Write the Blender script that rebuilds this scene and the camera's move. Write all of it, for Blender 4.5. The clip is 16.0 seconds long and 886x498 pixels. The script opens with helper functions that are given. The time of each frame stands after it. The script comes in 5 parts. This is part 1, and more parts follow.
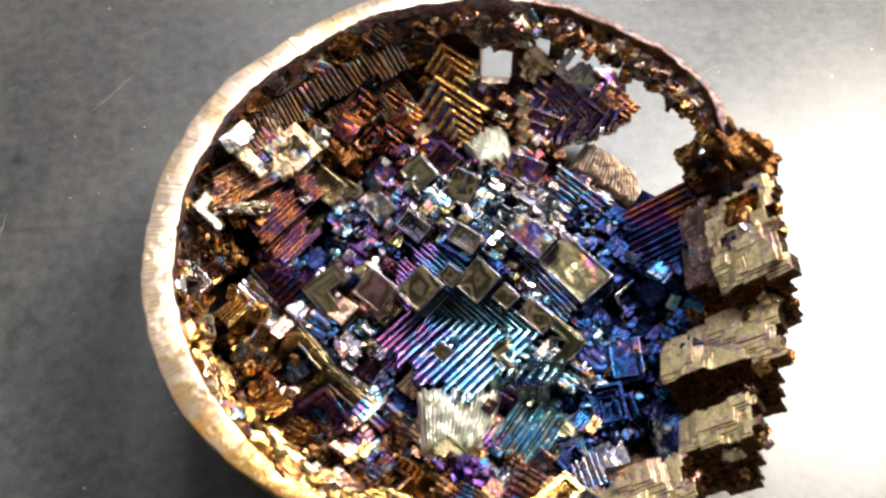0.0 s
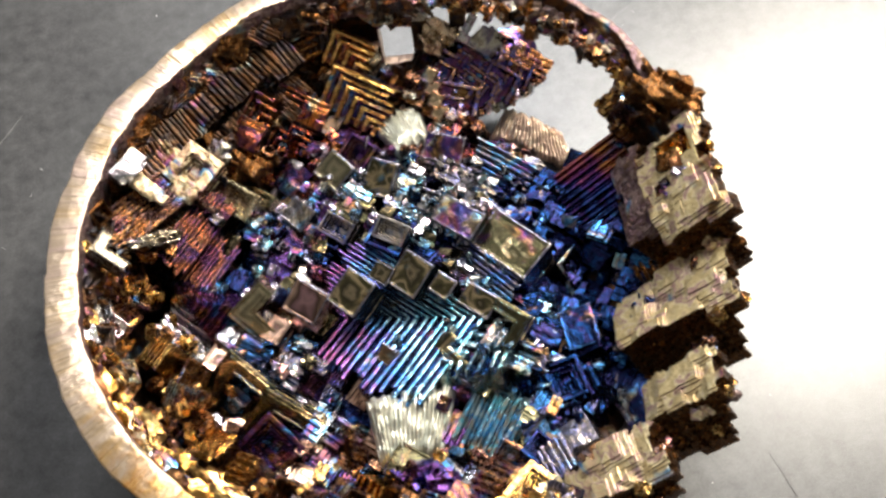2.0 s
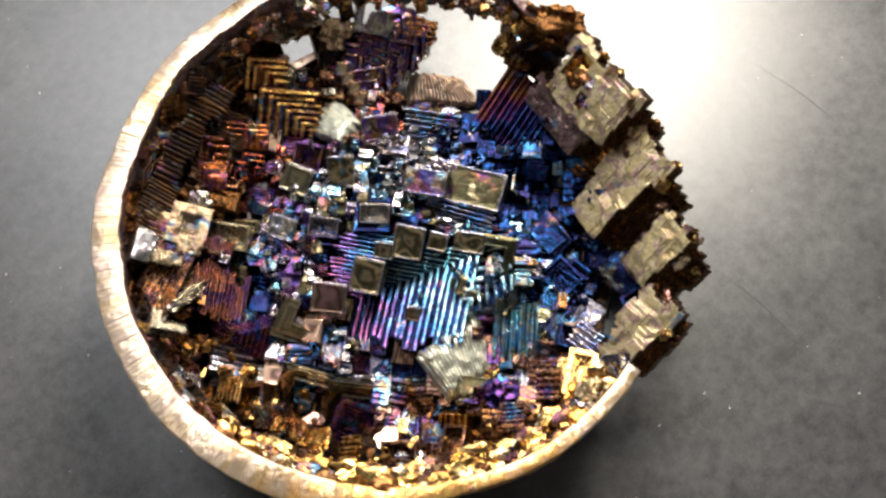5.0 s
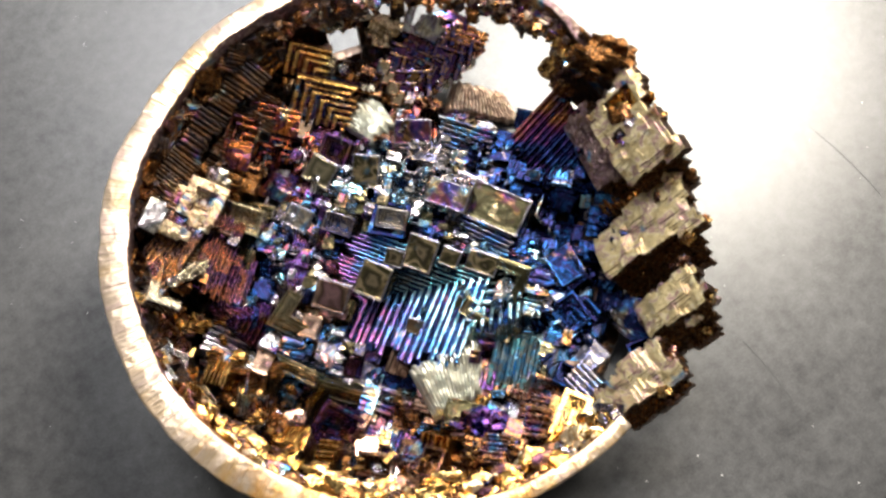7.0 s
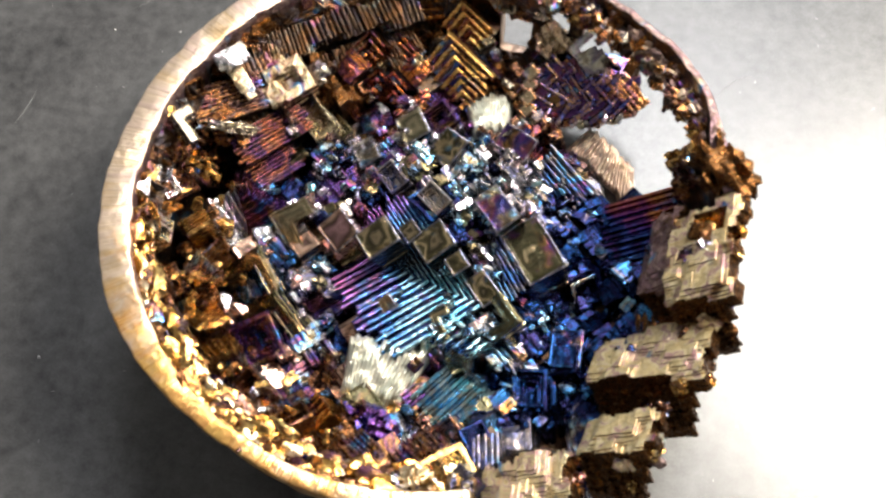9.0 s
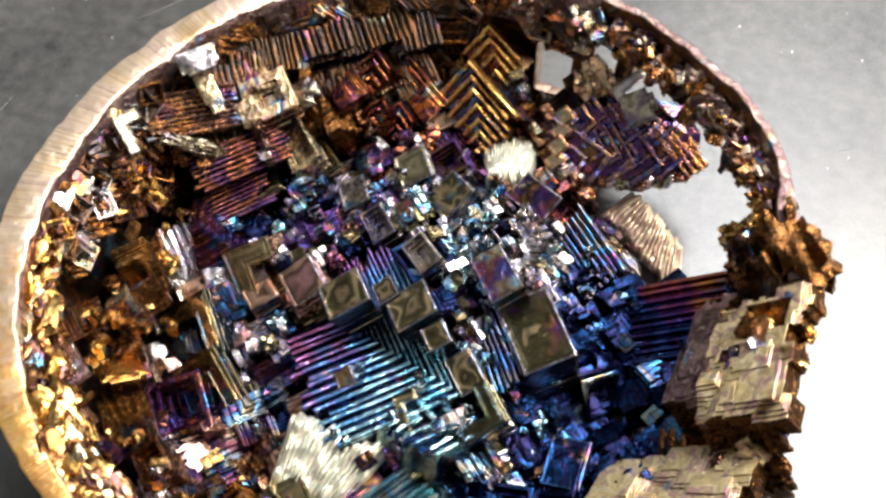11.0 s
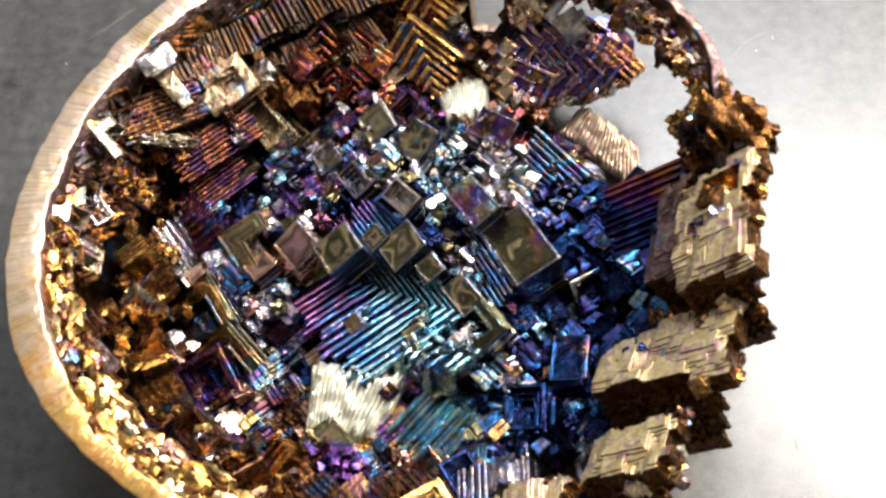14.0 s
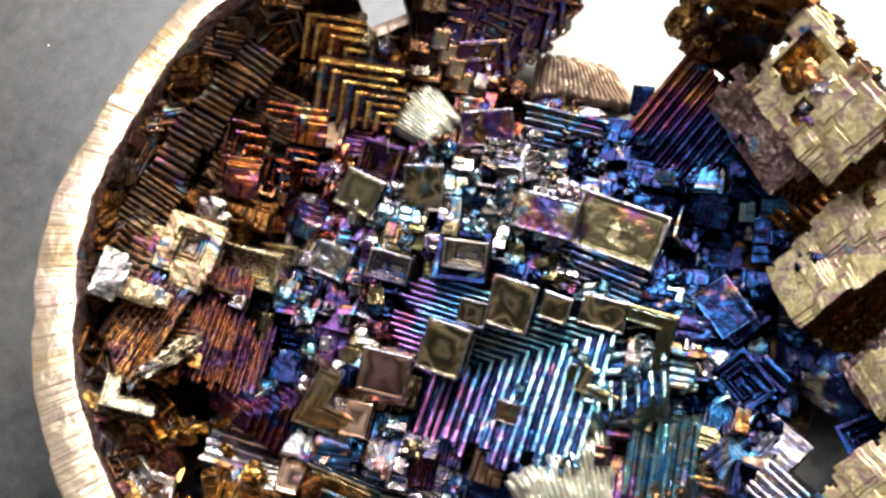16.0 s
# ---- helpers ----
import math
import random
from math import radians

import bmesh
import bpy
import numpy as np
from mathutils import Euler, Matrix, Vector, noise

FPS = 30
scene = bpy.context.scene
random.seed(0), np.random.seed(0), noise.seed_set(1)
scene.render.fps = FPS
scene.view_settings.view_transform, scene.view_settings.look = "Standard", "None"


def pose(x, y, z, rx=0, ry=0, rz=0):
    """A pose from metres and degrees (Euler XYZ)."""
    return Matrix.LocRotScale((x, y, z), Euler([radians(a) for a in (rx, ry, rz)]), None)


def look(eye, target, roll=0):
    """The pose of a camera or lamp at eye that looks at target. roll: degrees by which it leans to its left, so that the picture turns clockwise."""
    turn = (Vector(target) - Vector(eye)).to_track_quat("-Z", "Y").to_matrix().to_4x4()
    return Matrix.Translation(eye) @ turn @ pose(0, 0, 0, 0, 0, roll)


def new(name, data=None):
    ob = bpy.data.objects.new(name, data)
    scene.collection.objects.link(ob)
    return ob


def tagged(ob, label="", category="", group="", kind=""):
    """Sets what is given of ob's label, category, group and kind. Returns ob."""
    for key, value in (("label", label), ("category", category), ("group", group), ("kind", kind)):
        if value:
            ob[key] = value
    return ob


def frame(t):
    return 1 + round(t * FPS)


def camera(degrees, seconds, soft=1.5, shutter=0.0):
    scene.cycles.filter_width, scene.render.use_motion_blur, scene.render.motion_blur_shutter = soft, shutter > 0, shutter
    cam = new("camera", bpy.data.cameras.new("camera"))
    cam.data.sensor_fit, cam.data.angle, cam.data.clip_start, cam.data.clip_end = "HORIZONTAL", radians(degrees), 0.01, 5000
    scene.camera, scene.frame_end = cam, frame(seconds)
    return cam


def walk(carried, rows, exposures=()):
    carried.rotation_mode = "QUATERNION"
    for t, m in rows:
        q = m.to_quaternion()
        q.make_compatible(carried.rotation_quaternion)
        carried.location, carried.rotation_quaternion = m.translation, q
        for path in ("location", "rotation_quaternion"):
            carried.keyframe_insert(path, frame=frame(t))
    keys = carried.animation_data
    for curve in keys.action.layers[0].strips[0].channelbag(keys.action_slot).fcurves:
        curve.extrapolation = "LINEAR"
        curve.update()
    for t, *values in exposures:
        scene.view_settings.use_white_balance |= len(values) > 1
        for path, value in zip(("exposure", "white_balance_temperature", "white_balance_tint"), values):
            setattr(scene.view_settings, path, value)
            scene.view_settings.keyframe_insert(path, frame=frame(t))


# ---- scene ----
# ---------------------------------------------------------------- camera
cam = camera(50.67, 16.0, soft=2.8)
# seconds, place in centimetres, turn in degrees
ROWS = [
    (0, -0.461, -5.853, 12.608, 29.79, 2.05, -3.57),
    (0.5, -0.973, -6.416, 12.462, 29.85, 2.47, -3.56),
    (1, -0.794, -6.960, 12.223, 29.80, 3.26, -4.52),
    (1.5, -0.211, -6.901, 12.156, 29.35, 4.16, -7.21),
    (2, 0.164, -5.407, 11.990, 27.85, 5.31, -12.95),
    (2.5, -0.349, -4.743, 11.703, 25.23, 6.07, -20.08),
    (3, -0.681, -4.485, 11.233, 22.50, 5.94, -26.51),
    (3.2, -0.778, -4.420, 11.225, 21.66, 5.65, -28.69),
    (5.3, -2.708, -4.391, 14.577, 20.20, 1.28, -37.48),
    (5.5, -3.021, -3.685, 14.519, 20.20, 0.79, -37.32),
    (6, -3.200, -2.959, 14.676, 20.31, 0.12, -35.83),
    (6.5, -2.317, -3.137, 14.416, 20.25, 0.68, -33.34),
    (7, -1.679, -4.302, 14.181, 20.20, 1.19, -27.86),
    (7.5, -0.273, -5.445, 14.211, 20.67, 1.04, -18.50),
    (8, 0.028, -5.582, 14.176, 22.85, 1.63, -7.27),
    (8.5, 0.788, -6.173, 13.526, 24.91, 2.35, 2.51),
    (9, 1.681, -5.690, 12.653, 27.38, 2.64, 10.12),
    (9.5, 2.602, -5.316, 11.676, 30.77, 1.30, 14.61),
    (10, 2.370, -5.053, 10.820, 33.59, 1.04, 16.96),
    (10.2, 2.554, -4.741, 10.234, 34.22, 2.70, 18.02),
    (12.3, 2.459, -4.300, 10.019, 30.85, 5.43, 17.69),
    (12.5, 2.535, -4.347, 9.971, 30.85, 5.57, 17.89),
    (13, 2.642, -4.456, 9.759, 31.05, 6.16, 17.08),
    (13.5, 2.752, -4.837, 10.155, 31.04, 7.37, 13.66),
    (14, 2.670, -5.256, 10.510, 30.88, 8.99, 7.57),
    (14.5, 1.931, -4.444, 10.814, 28.44, 9.92, -1.57),
    (15, 0.747, -3.850, 10.884, 25.57, 9.42, -10.94),
    (15.5, -0.580, -3.380, 10.335, 23.42, 7.42, -20.31),
    (16, -1.110, -2.475, 10.139, 20.94, 6.45, -29.45),
]
walk(cam, [(t, pose(x / 100, y / 100, z / 100, rx, ry, rz)) for t, x, y, z, rx, ry, rz in ROWS],
     [(0.0, 0.1), (0.5, -0.08), (1.0, -0.15), (1.5, -0.08), (2.0, 0.08), (2.5, 0.18), (3.0, 0.08), (5.0, -0.32), (5.6, -0.4), (6.2, -0.06), (7.0, 0.03), (7.5, 0.0), (8.0, 0.12), (10.0, 0.36), (13.0, 0.42), (14.4, 0.4), (15.4, 0.1), (16.0, 0.12)])

# ---------------------------------------------------------------- light
world = bpy.data.worlds.new("room_air")
scene.world = world
world.use_nodes = True
world.node_tree.nodes["Background"].inputs[0].default_value = (0.5, 0.55, 0.6, 1)
world.node_tree.nodes["Background"].inputs[1].default_value = 0.05


def area_lamp(name, eye, target, size, watts, colour):
    data = bpy.data.lights.new(name, "AREA")
    data.shape, data.size, data.energy, data.color = "DISK", size, watts, colour
    ob = new(name, data)
    ob.matrix_world = look(eye, target)
    return ob


# desk lamp beyond the specimen, and an unseen fill light added overhead
area_lamp("desk_lamp_light", (0.188, 0.124, 0.27), (0.03, 0.0, 0.0), 0.15, 4.2, (1.0, 0.93, 0.81))
area_lamp("ceiling_light", (0.25, 1.5, 2.4), (0.2, 1.2, 0.0), 0.9, 70.0, (0.96, 0.97, 1.0))

# ---------------------------------------------------------------- materials
MATS = {}


def nodes_of(name):
    m = bpy.data.materials.new(name)
    m.use_nodes = True
    MATS[name] = m
    nt = m.node_tree
    return m, nt, nt.nodes, nt.links, nt.nodes["Principled BSDF"]


def math_node(nt, op, a, b):
    n = nt.nodes.new("ShaderNodeMath")
    n.operation = op
    for i, v in enumerate((a, b)):
        if isinstance(v, (int, float)):
            n.inputs[i].default_value = v
        else:
            nt.links.new(v, n.inputs[i])
    return n.outputs[0]


def ramp(nt, fac, stops, mode="LINEAR"):
    r = nt.nodes.new("ShaderNodeValToRGB")
    r.color_ramp.interpolation = mode
    el = r.color_ramp.elements
    while len(el) < len(stops):
        el.new(0.5)
    for e, (p, c) in zip(el, stops):
        e.position, e.color = p, (*c, 1)
    nt.links.new(fac, r.inputs[0])
    return r.outputs[0]


def noise_tex(nt, coord, scale, detail=3.0, rough=0.55, distort=0.0):
    n = nt.nodes.new("ShaderNodeTexNoise")
    n.inputs["Scale"].default_value = scale
    n.inputs["Detail"].default_value = detail
    n.inputs["Roughness"].default_value = rough
    n.inputs["Distortion"].default_value = distort
    nt.links.new(coord, n.inputs["Vector"])
    return n.outputs["Fac"]


def oxide(name, colours, size=4.0, swirl=0.8, bands=2.2, gloss=0.22, metal=1.0, grain=0.25, zband=0.0, own=0.45, rugged=1.0, stray=0.15, along=None, contour=0.0):
    """Bismuth under a thin oxide film: the film's colour drifts across a crystal in soft contour bands.
    size: millimetres of one drift; zband: colour change per millimetre of depth below the top."""
    m, nt, nodes, links, bsdf = nodes_of(name)
    tc = nodes.new("ShaderNodeTexCoord")
    info = nodes.new("ShaderNodeObjectInfo")
    geo = nodes.new("ShaderNodeNewGeometry")
    mm = nodes.new("ShaderNodeVectorMath")
    mm.operation = "SCALE"
    mm.inputs["Scale"].default_value = 1000.0
    links.new(tc.outputs["Object"], mm.inputs[0])
    shift = nodes.new("ShaderNodeVectorMath")
    shift.operation = "ADD"
    comb = nodes.new("ShaderNodeCombineXYZ")
    links.new(math_node(nt, "MULTIPLY", info.outputs["Random"], 40.0), comb.inputs[0])
    links.new(math_node(nt, "MULTIPLY", info.outputs["Random"], 17.0), comb.inputs[1])
    links.new(mm.outputs[0], shift.inputs[0])
    links.new(comb.outputs[0], shift.inputs[1])
    sep = nodes.new("ShaderNodeSeparateXYZ")
    links.new(mm.outputs[0], sep.inputs[0])
    n = noise_tex(nt, shift.outputs[0], 1.0 / size, 1.5, 0.4, swirl)
    v = math_node(nt, "MULTIPLY", n, bands)
    v = math_node(nt, "ADD", v, math_node(nt, "MULTIPLY", info.outputs["Random"], own))
    if along:
        v = math_node(nt, "ADD", v, math_node(nt, "ADD", math_node(nt, "MULTIPLY", sep.outputs[0], along[0]), math_node(nt, "MULTIPLY", sep.outputs[1], along[1])))
    if contour:
        # bands that follow the outline of the face
        box_co = nodes.new("ShaderNodeSeparateXYZ")
        links.new(tc.outputs["Generated"], box_co.inputs[0])
        away = [math_node(nt, "ABSOLUTE", math_node(nt, "SUBTRACT", box_co.outputs[i], 0.5), 0.0) for i in (0, 1)]
        v = math_node(nt, "ADD", v, math_node(nt, "MULTIPLY", math_node(nt, "MAXIMUM", away[0], away[1]), 2.0 * contour))
    if zband:
        v = math_node(nt, "ADD", v, math_node(nt, "MULTIPLY", sep.outputs[2], zband))
    # small per-terrace differences of the film
    fine = noise_tex(nt, shift.outputs[0], 0.9, 4.0, 0.6)
    v = math_node(nt, "ADD", v, math_node(nt, "MULTIPLY", fine, grain))
    v = math_node(nt, "PINGPONG", v, 1.0)
    k = len(colours) - 1
    col = ramp(nt, v, [(i / k, c) for i, c in enumerate(colours)])
    if stray:
        # patches where the film grew to another thickness
        where = noise_tex(nt, geo.outputs["Position"], 230.0, 2.0, 0.5, 0.8)
        hue = noise_tex(nt, shift.outputs[0], 0.28, 1.0, 0.5, 0.6)
        other = ramp(nt, math_node(nt, "PINGPONG", math_node(nt, "ADD", math_node(nt, "MULTIPLY", hue, 2.0), info.outputs["Random"]), 1.0),
                     [(0.0, (0.03, 0.02, 0.02)), (0.14, (0.22, 0.12, 0.04)), (0.3, (0.18, 0.05, 0.11)), (0.45, (0.04, 0.04, 0.17)), (0.6, (0.03, 0.18, 0.36)), (0.76, (0.24, 0.32, 0.32)), (0.9, (0.32, 0.23, 0.11)), (1.0, (0.10, 0.08, 0.055))])
        mask = nodes.new("ShaderNodeMapRange")
        mask.inputs["From Min"].default_value, mask.inputs["From Max"].default_value = 0.62 - stray * 0.4, 0.76 - stray * 0.4
        links.new(where, mask.inputs["Value"])
        mix = nodes.new("ShaderNodeMix")
        mix.data_type = "RGBA"
        links.new(mask.outputs[0], mix.inputs["Factor"])
        links.new(col, mix.inputs["A"])
        links.new(other, mix.inputs["B"])
        col = mix.outputs["Result"]
    links.new(col, bsdf.inputs["Base Color"])
    bsdf.inputs["Metallic"].default_value = metal
    rough = math_node(nt, "ADD", math_node(nt, "MULTIPLY", noise_tex(nt, shift.outputs[0], 1.7, 4.0), 0.20), gloss - 0.10)
    links.new(rough, bsdf.inputs["Roughness"])
    # growth lines and pits
    h = math_node(nt, "ADD", noise_tex(nt, shift.outputs[0], 0.75, 3.0, 0.5, 0.6), math_node(nt, "MULTIPLY", noise_tex(nt, shift.outputs[0], 3.2, 4.0, 0.6), 0.3))
    bump = nodes.new("ShaderNodeBump")
    bump.inputs["Strength"].default_value = 0.7
    bump.inputs["Distance"].default_value = 0.00035 * rugged
    links.new(h, bump.inputs["Height"])
    edge = nodes.new("ShaderNodeBevel")
    edge.samples = 4
    edge.inputs["Radius"].default_value = 0.00013
    links.new(edge.outputs[0], bump.inputs["Normal"])
    links.new(bump.outputs[0], bsdf.inputs["Normal"])
    return m


oxide("taupe", [(0.05, 0.045, 0.025), (0.10, 0.085, 0.045), (0.05, 0.05, 0.025), (0.50, 0.38, 0.22), (0.12, 0.10, 0.05), (0.05, 0.045, 0.03), (0.30, 0.23, 0.14)], 3.0, 0.9, 1.5, 0.22, zband=-1.0, grain=0.12, own=0.9, rugged=0.35, stray=0.16, contour=0.55)
# edge_shine: the bright glint along plate edges, put into the colour
oxide("edge_shine", [(0.06, 0.05, 0.04), (0.34, 0.31, 0.34), (0.09, 0.08, 0.10), (0.28, 0.28, 0.36), (0.12, 0.10, 0.07)], 1.4, 0.5, 2.4, 0.2, rugged=0.8, stray=0.0)
oxide("olive", [(0.20, 0.19, 0.12), (0.34, 0.31, 0.19), (0.17, 0.17, 0.10), (0.40, 0.34, 0.22), (0.14, 0.13, 0.08)], 4.5, 0.6, 0.9, 0.22, zband=-1.0, grain=0.0, own=0.4, rugged=0.15, stray=0.02, contour=0.8)
oxide("rose", [(0.14, 0.07, 0.05), (0.36, 0.21, 0.14), (0.58, 0.38, 0.28), (0.09, 0.055, 0.04), (0.46, 0.26, 0.27)], 4.0, 0.6, 1.0, 0.2, zband=-1.0, grain=0.02, own=0.6, rugged=0.2, stray=0.05, contour=0.6)
oxide("bluestep", [(0.31, 0.43, 0.46), (0.09, 0.34, 0.46), (0.26, 0.40, 0.45), (0.06, 0.22, 0.44), (0.20, 0.13, 0.36), (0.36, 0.11, 0.22)], 2.2, 0.5, 0.8, 0.22, grain=0.5, own=0.0, stray=0.06, along=(0.03, 0.035))
oxide("blue", [(0.018, 0.05, 0.14), (0.035, 0.14, 0.30), (0.026, 0.034, 0.10), (0.11, 0.09, 0.08), (0.026, 0.12, 0.24)], 4, 0.8, 2.0, 0.2)
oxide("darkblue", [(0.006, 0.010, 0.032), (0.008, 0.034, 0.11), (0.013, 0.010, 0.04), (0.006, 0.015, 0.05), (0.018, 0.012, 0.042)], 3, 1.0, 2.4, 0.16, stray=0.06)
oxide("cyan", [(0.10, 0.32, 0.40), (0.36, 0.44, 0.42), (0.04, 0.17, 0.32), (0.22, 0.18, 0.14), (0.14, 0.38, 0.46)], 3, 1.2, 2.4, 0.2)
oxide("bluewhite", [(0.52, 0.62, 0.62), (0.08, 0.36, 0.62), (0.28, 0.26, 0.22), (0.10, 0.50, 0.66), (0.54, 0.55, 0.47)], 3, 0.4, 2.6, 0.24, grain=0.6)
oxide("steel", [(0.30, 0.28, 0.28), (0.13, 0.14, 0.26), (0.36, 0.30, 0.24), (0.08, 0.09, 0.20), (0.28, 0.22, 0.20)], 3, 1.0, 2.2, 0.2)
oxide("silver", [(0.40, 0.39, 0.38), (0.20, 0.21, 0.26), (0.46, 0.40, 0.33), (0.16, 0.17, 0.19), (0.42, 0.38, 0.42)], 3, 1.0, 2.2, 0.24, stray=0.15)
oxide("white", [(0.74, 0.75, 0.66), (0.60, 0.62, 0.56), (0.78, 0.76, 0.66), (0.46, 0.46, 0.40)], 2, 0.8, 2.0, 0.36, metal=0.85, stray=0.0)
oxide("pearl", [(0.56, 0.57, 0.50), (0.60, 0.44, 0.56), (0.42, 0.46, 0.42), (0.52, 0.46, 0.66), (0.64, 0.57, 0.46)], 3, 0.6, 2.4, 0.22, stray=0.1)
oxide("purple", [(0.045, 0.022, 0.075), (0.09, 0.035, 0.13), (0.025, 0.025, 0.11), (0.14, 0.05, 0.05), (0.11, 0.04, 0.12), (0.03, 0.05, 0.17)], 4, 0.9, 2.2, 0.24, stray=0.4)
oxide("rust", [(0.32, 0.085, 0.018), (0.11, 0.026, 0.035), (0.40, 0.15, 0.03), (0.06, 0.02, 0.06), (0.34, 0.09, 0.035)], 3, 0.8, 2.2, 0.22)
oxide("redpurple", [(0.085, 0.025, 0.022), (0.04, 0.015, 0.055), (0.15, 0.055, 0.022), (0.025, 0.015, 0.06), (0.10, 0.03, 0.035)], 4, 0.6, 1.8, 0.24, grain=0.3, stray=0.1)
oxide("brown", [(0.14, 0.06, 0.025), (0.23, 0.10, 0.032), (0.06, 0.034, 0.04), (0.31, 0.15, 0.05), (0.11, 0.042, 0.075)], 4, 0.7, 2.2, 0.26)
# charcoal: dark film that also carries the north-west wall's shade in its colour
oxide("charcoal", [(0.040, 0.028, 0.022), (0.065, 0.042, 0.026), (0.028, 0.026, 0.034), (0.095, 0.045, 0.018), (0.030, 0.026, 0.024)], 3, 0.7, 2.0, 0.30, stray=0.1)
oxide("brownplate", [(0.22, 0.12, 0.06), (0.34, 0.24, 0.14), (0.14, 0.09, 0.06), (0.30, 0.18, 0.09), (0.05, 0.06, 0.18), (0.02, 0.06, 0.24)], 5, 0.6, 0.9, 0.27, zband=-0.5, grain=0.04, own=0.1, rugged=0.3)
oxide("gold", [(0.50, 0.30, 0.08), (0.22, 0.11, 0.04), (0.58, 0.39, 0.14), (0.08, 0.04, 0.02), (0.40, 0.20, 0.05)], 2.0, 1.2, 2.6, 0.22, stray=0.15)
oxide("rim_gold", [(0.70, 0.52, 0.28), (0.58, 0.38, 0.15), (0.72, 0.60, 0.42), (0.40, 0.24, 0.10)], 2.0, 1.0, 2.0, 0.28, stray=0.0)
oxide("palegold", [(0.48, 0.40, 0.25), (0.54, 0.47, 0.31), (0.38, 0.30, 0.18), (0.50, 0.38, 0.26)], 4, 1.0, 1.8, 0.26, stray=0.03)
oxide("oldgold", [(0.42, 0.33, 0.18), (0.50, 0.42, 0.26), (0.24, 0.15, 0.10), (0.46, 0.33, 0.20), (0.30, 0.18, 0.20)], 2.0, 1.0, 2.4, 0.36, rugged=2.0, stray=0.3)
oxide("goldstripe", [(0.58, 0.37, 0.09), (0.48, 0.25, 0.07), (0.62, 0.44, 0.14), (0.38, 0.18, 0.06)], 4, 0.5, 1.6, 0.28, grain=0.3, own=0.2, stray=0.1)
oxide("orangeblue", [(0.36, 0.16, 0.06), (0.14, 0.06, 0.10), (0.05, 0.08, 0.30), (0.28, 0.15, 0.09), (0.07, 0.06, 0.22), (0.44, 0.24, 0.08), (0.06, 0.10, 0.34)], 2.4, 0.6, 2.2, 0.22, grain=0.3, stray=0.1)
oxide("fan", [(0.010, 0.03, 0.10), (0.035, 0.016, 0.07), (0.010, 0.012, 0.045), (0.022, 0.05, 0.17), (0.07, 0.022, 0.11), (0.22, 0.06, 0.09), (0.34, 0.15, 0.04)], 3, 0.6, 0.9, 0.22, grain=0.3, own=0.0, stray=0.06, along=(-0.05, 0.055))
oxide("beige", [(0.76, 0.63, 0.36), (0.56, 0.44, 0.23), (0.78, 0.68, 0.43), (0.42, 0.24, 0.25), (0.66, 0.57, 0.33), (0.66, 0.47, 0.32)], 1.8, 0.7, 2.2, 0.36, metal=0.85, grain=0.5, rugged=1.0, stray=0.12)
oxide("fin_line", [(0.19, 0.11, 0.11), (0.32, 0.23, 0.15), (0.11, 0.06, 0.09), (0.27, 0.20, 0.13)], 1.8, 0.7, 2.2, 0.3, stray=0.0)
oxide("khaki", [(0.30, 0.27, 0.19), (0.20, 0.16, 0.12), (0.38, 0.35, 0.27), (0.14, 0.12, 0.16), (0.26, 0.18, 0.13)], 3, 0.6, 2.4, 0.25)
# flank: brown film, darkened so the fins' shaded front is in the colour
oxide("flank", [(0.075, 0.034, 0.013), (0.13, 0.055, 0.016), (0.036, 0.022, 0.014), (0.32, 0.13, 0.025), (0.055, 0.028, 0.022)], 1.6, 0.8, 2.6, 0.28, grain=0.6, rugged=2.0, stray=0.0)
oxide("rim_pale", [(0.74, 0.60, 0.48), (0.80, 0.68, 0.54), (0.62, 0.46, 0.38), (0.76, 0.62, 0.46)], 2.0, 0.8, 1.8, 0.42, metal=0.7, stray=0.0)
oxide("arch_crust", [(0.16, 0.10, 0.09), (0.30, 0.22, 0.21), (0.08, 0.045, 0.035), (0.22, 0.14, 0.17), (0.13, 0.08, 0.04)], 1.6, 1.0, 2.4, 0.34, metal=0.85, grain=0.5, rugged=3.0, stray=0.1)
oxide("amber", [(0.60, 0.30, 0.05), (0.40, 0.16, 0.03), (0.66, 0.42, 0.12), (0.26, 0.10, 0.05)], 3, 1.0, 2.0, 0.2)


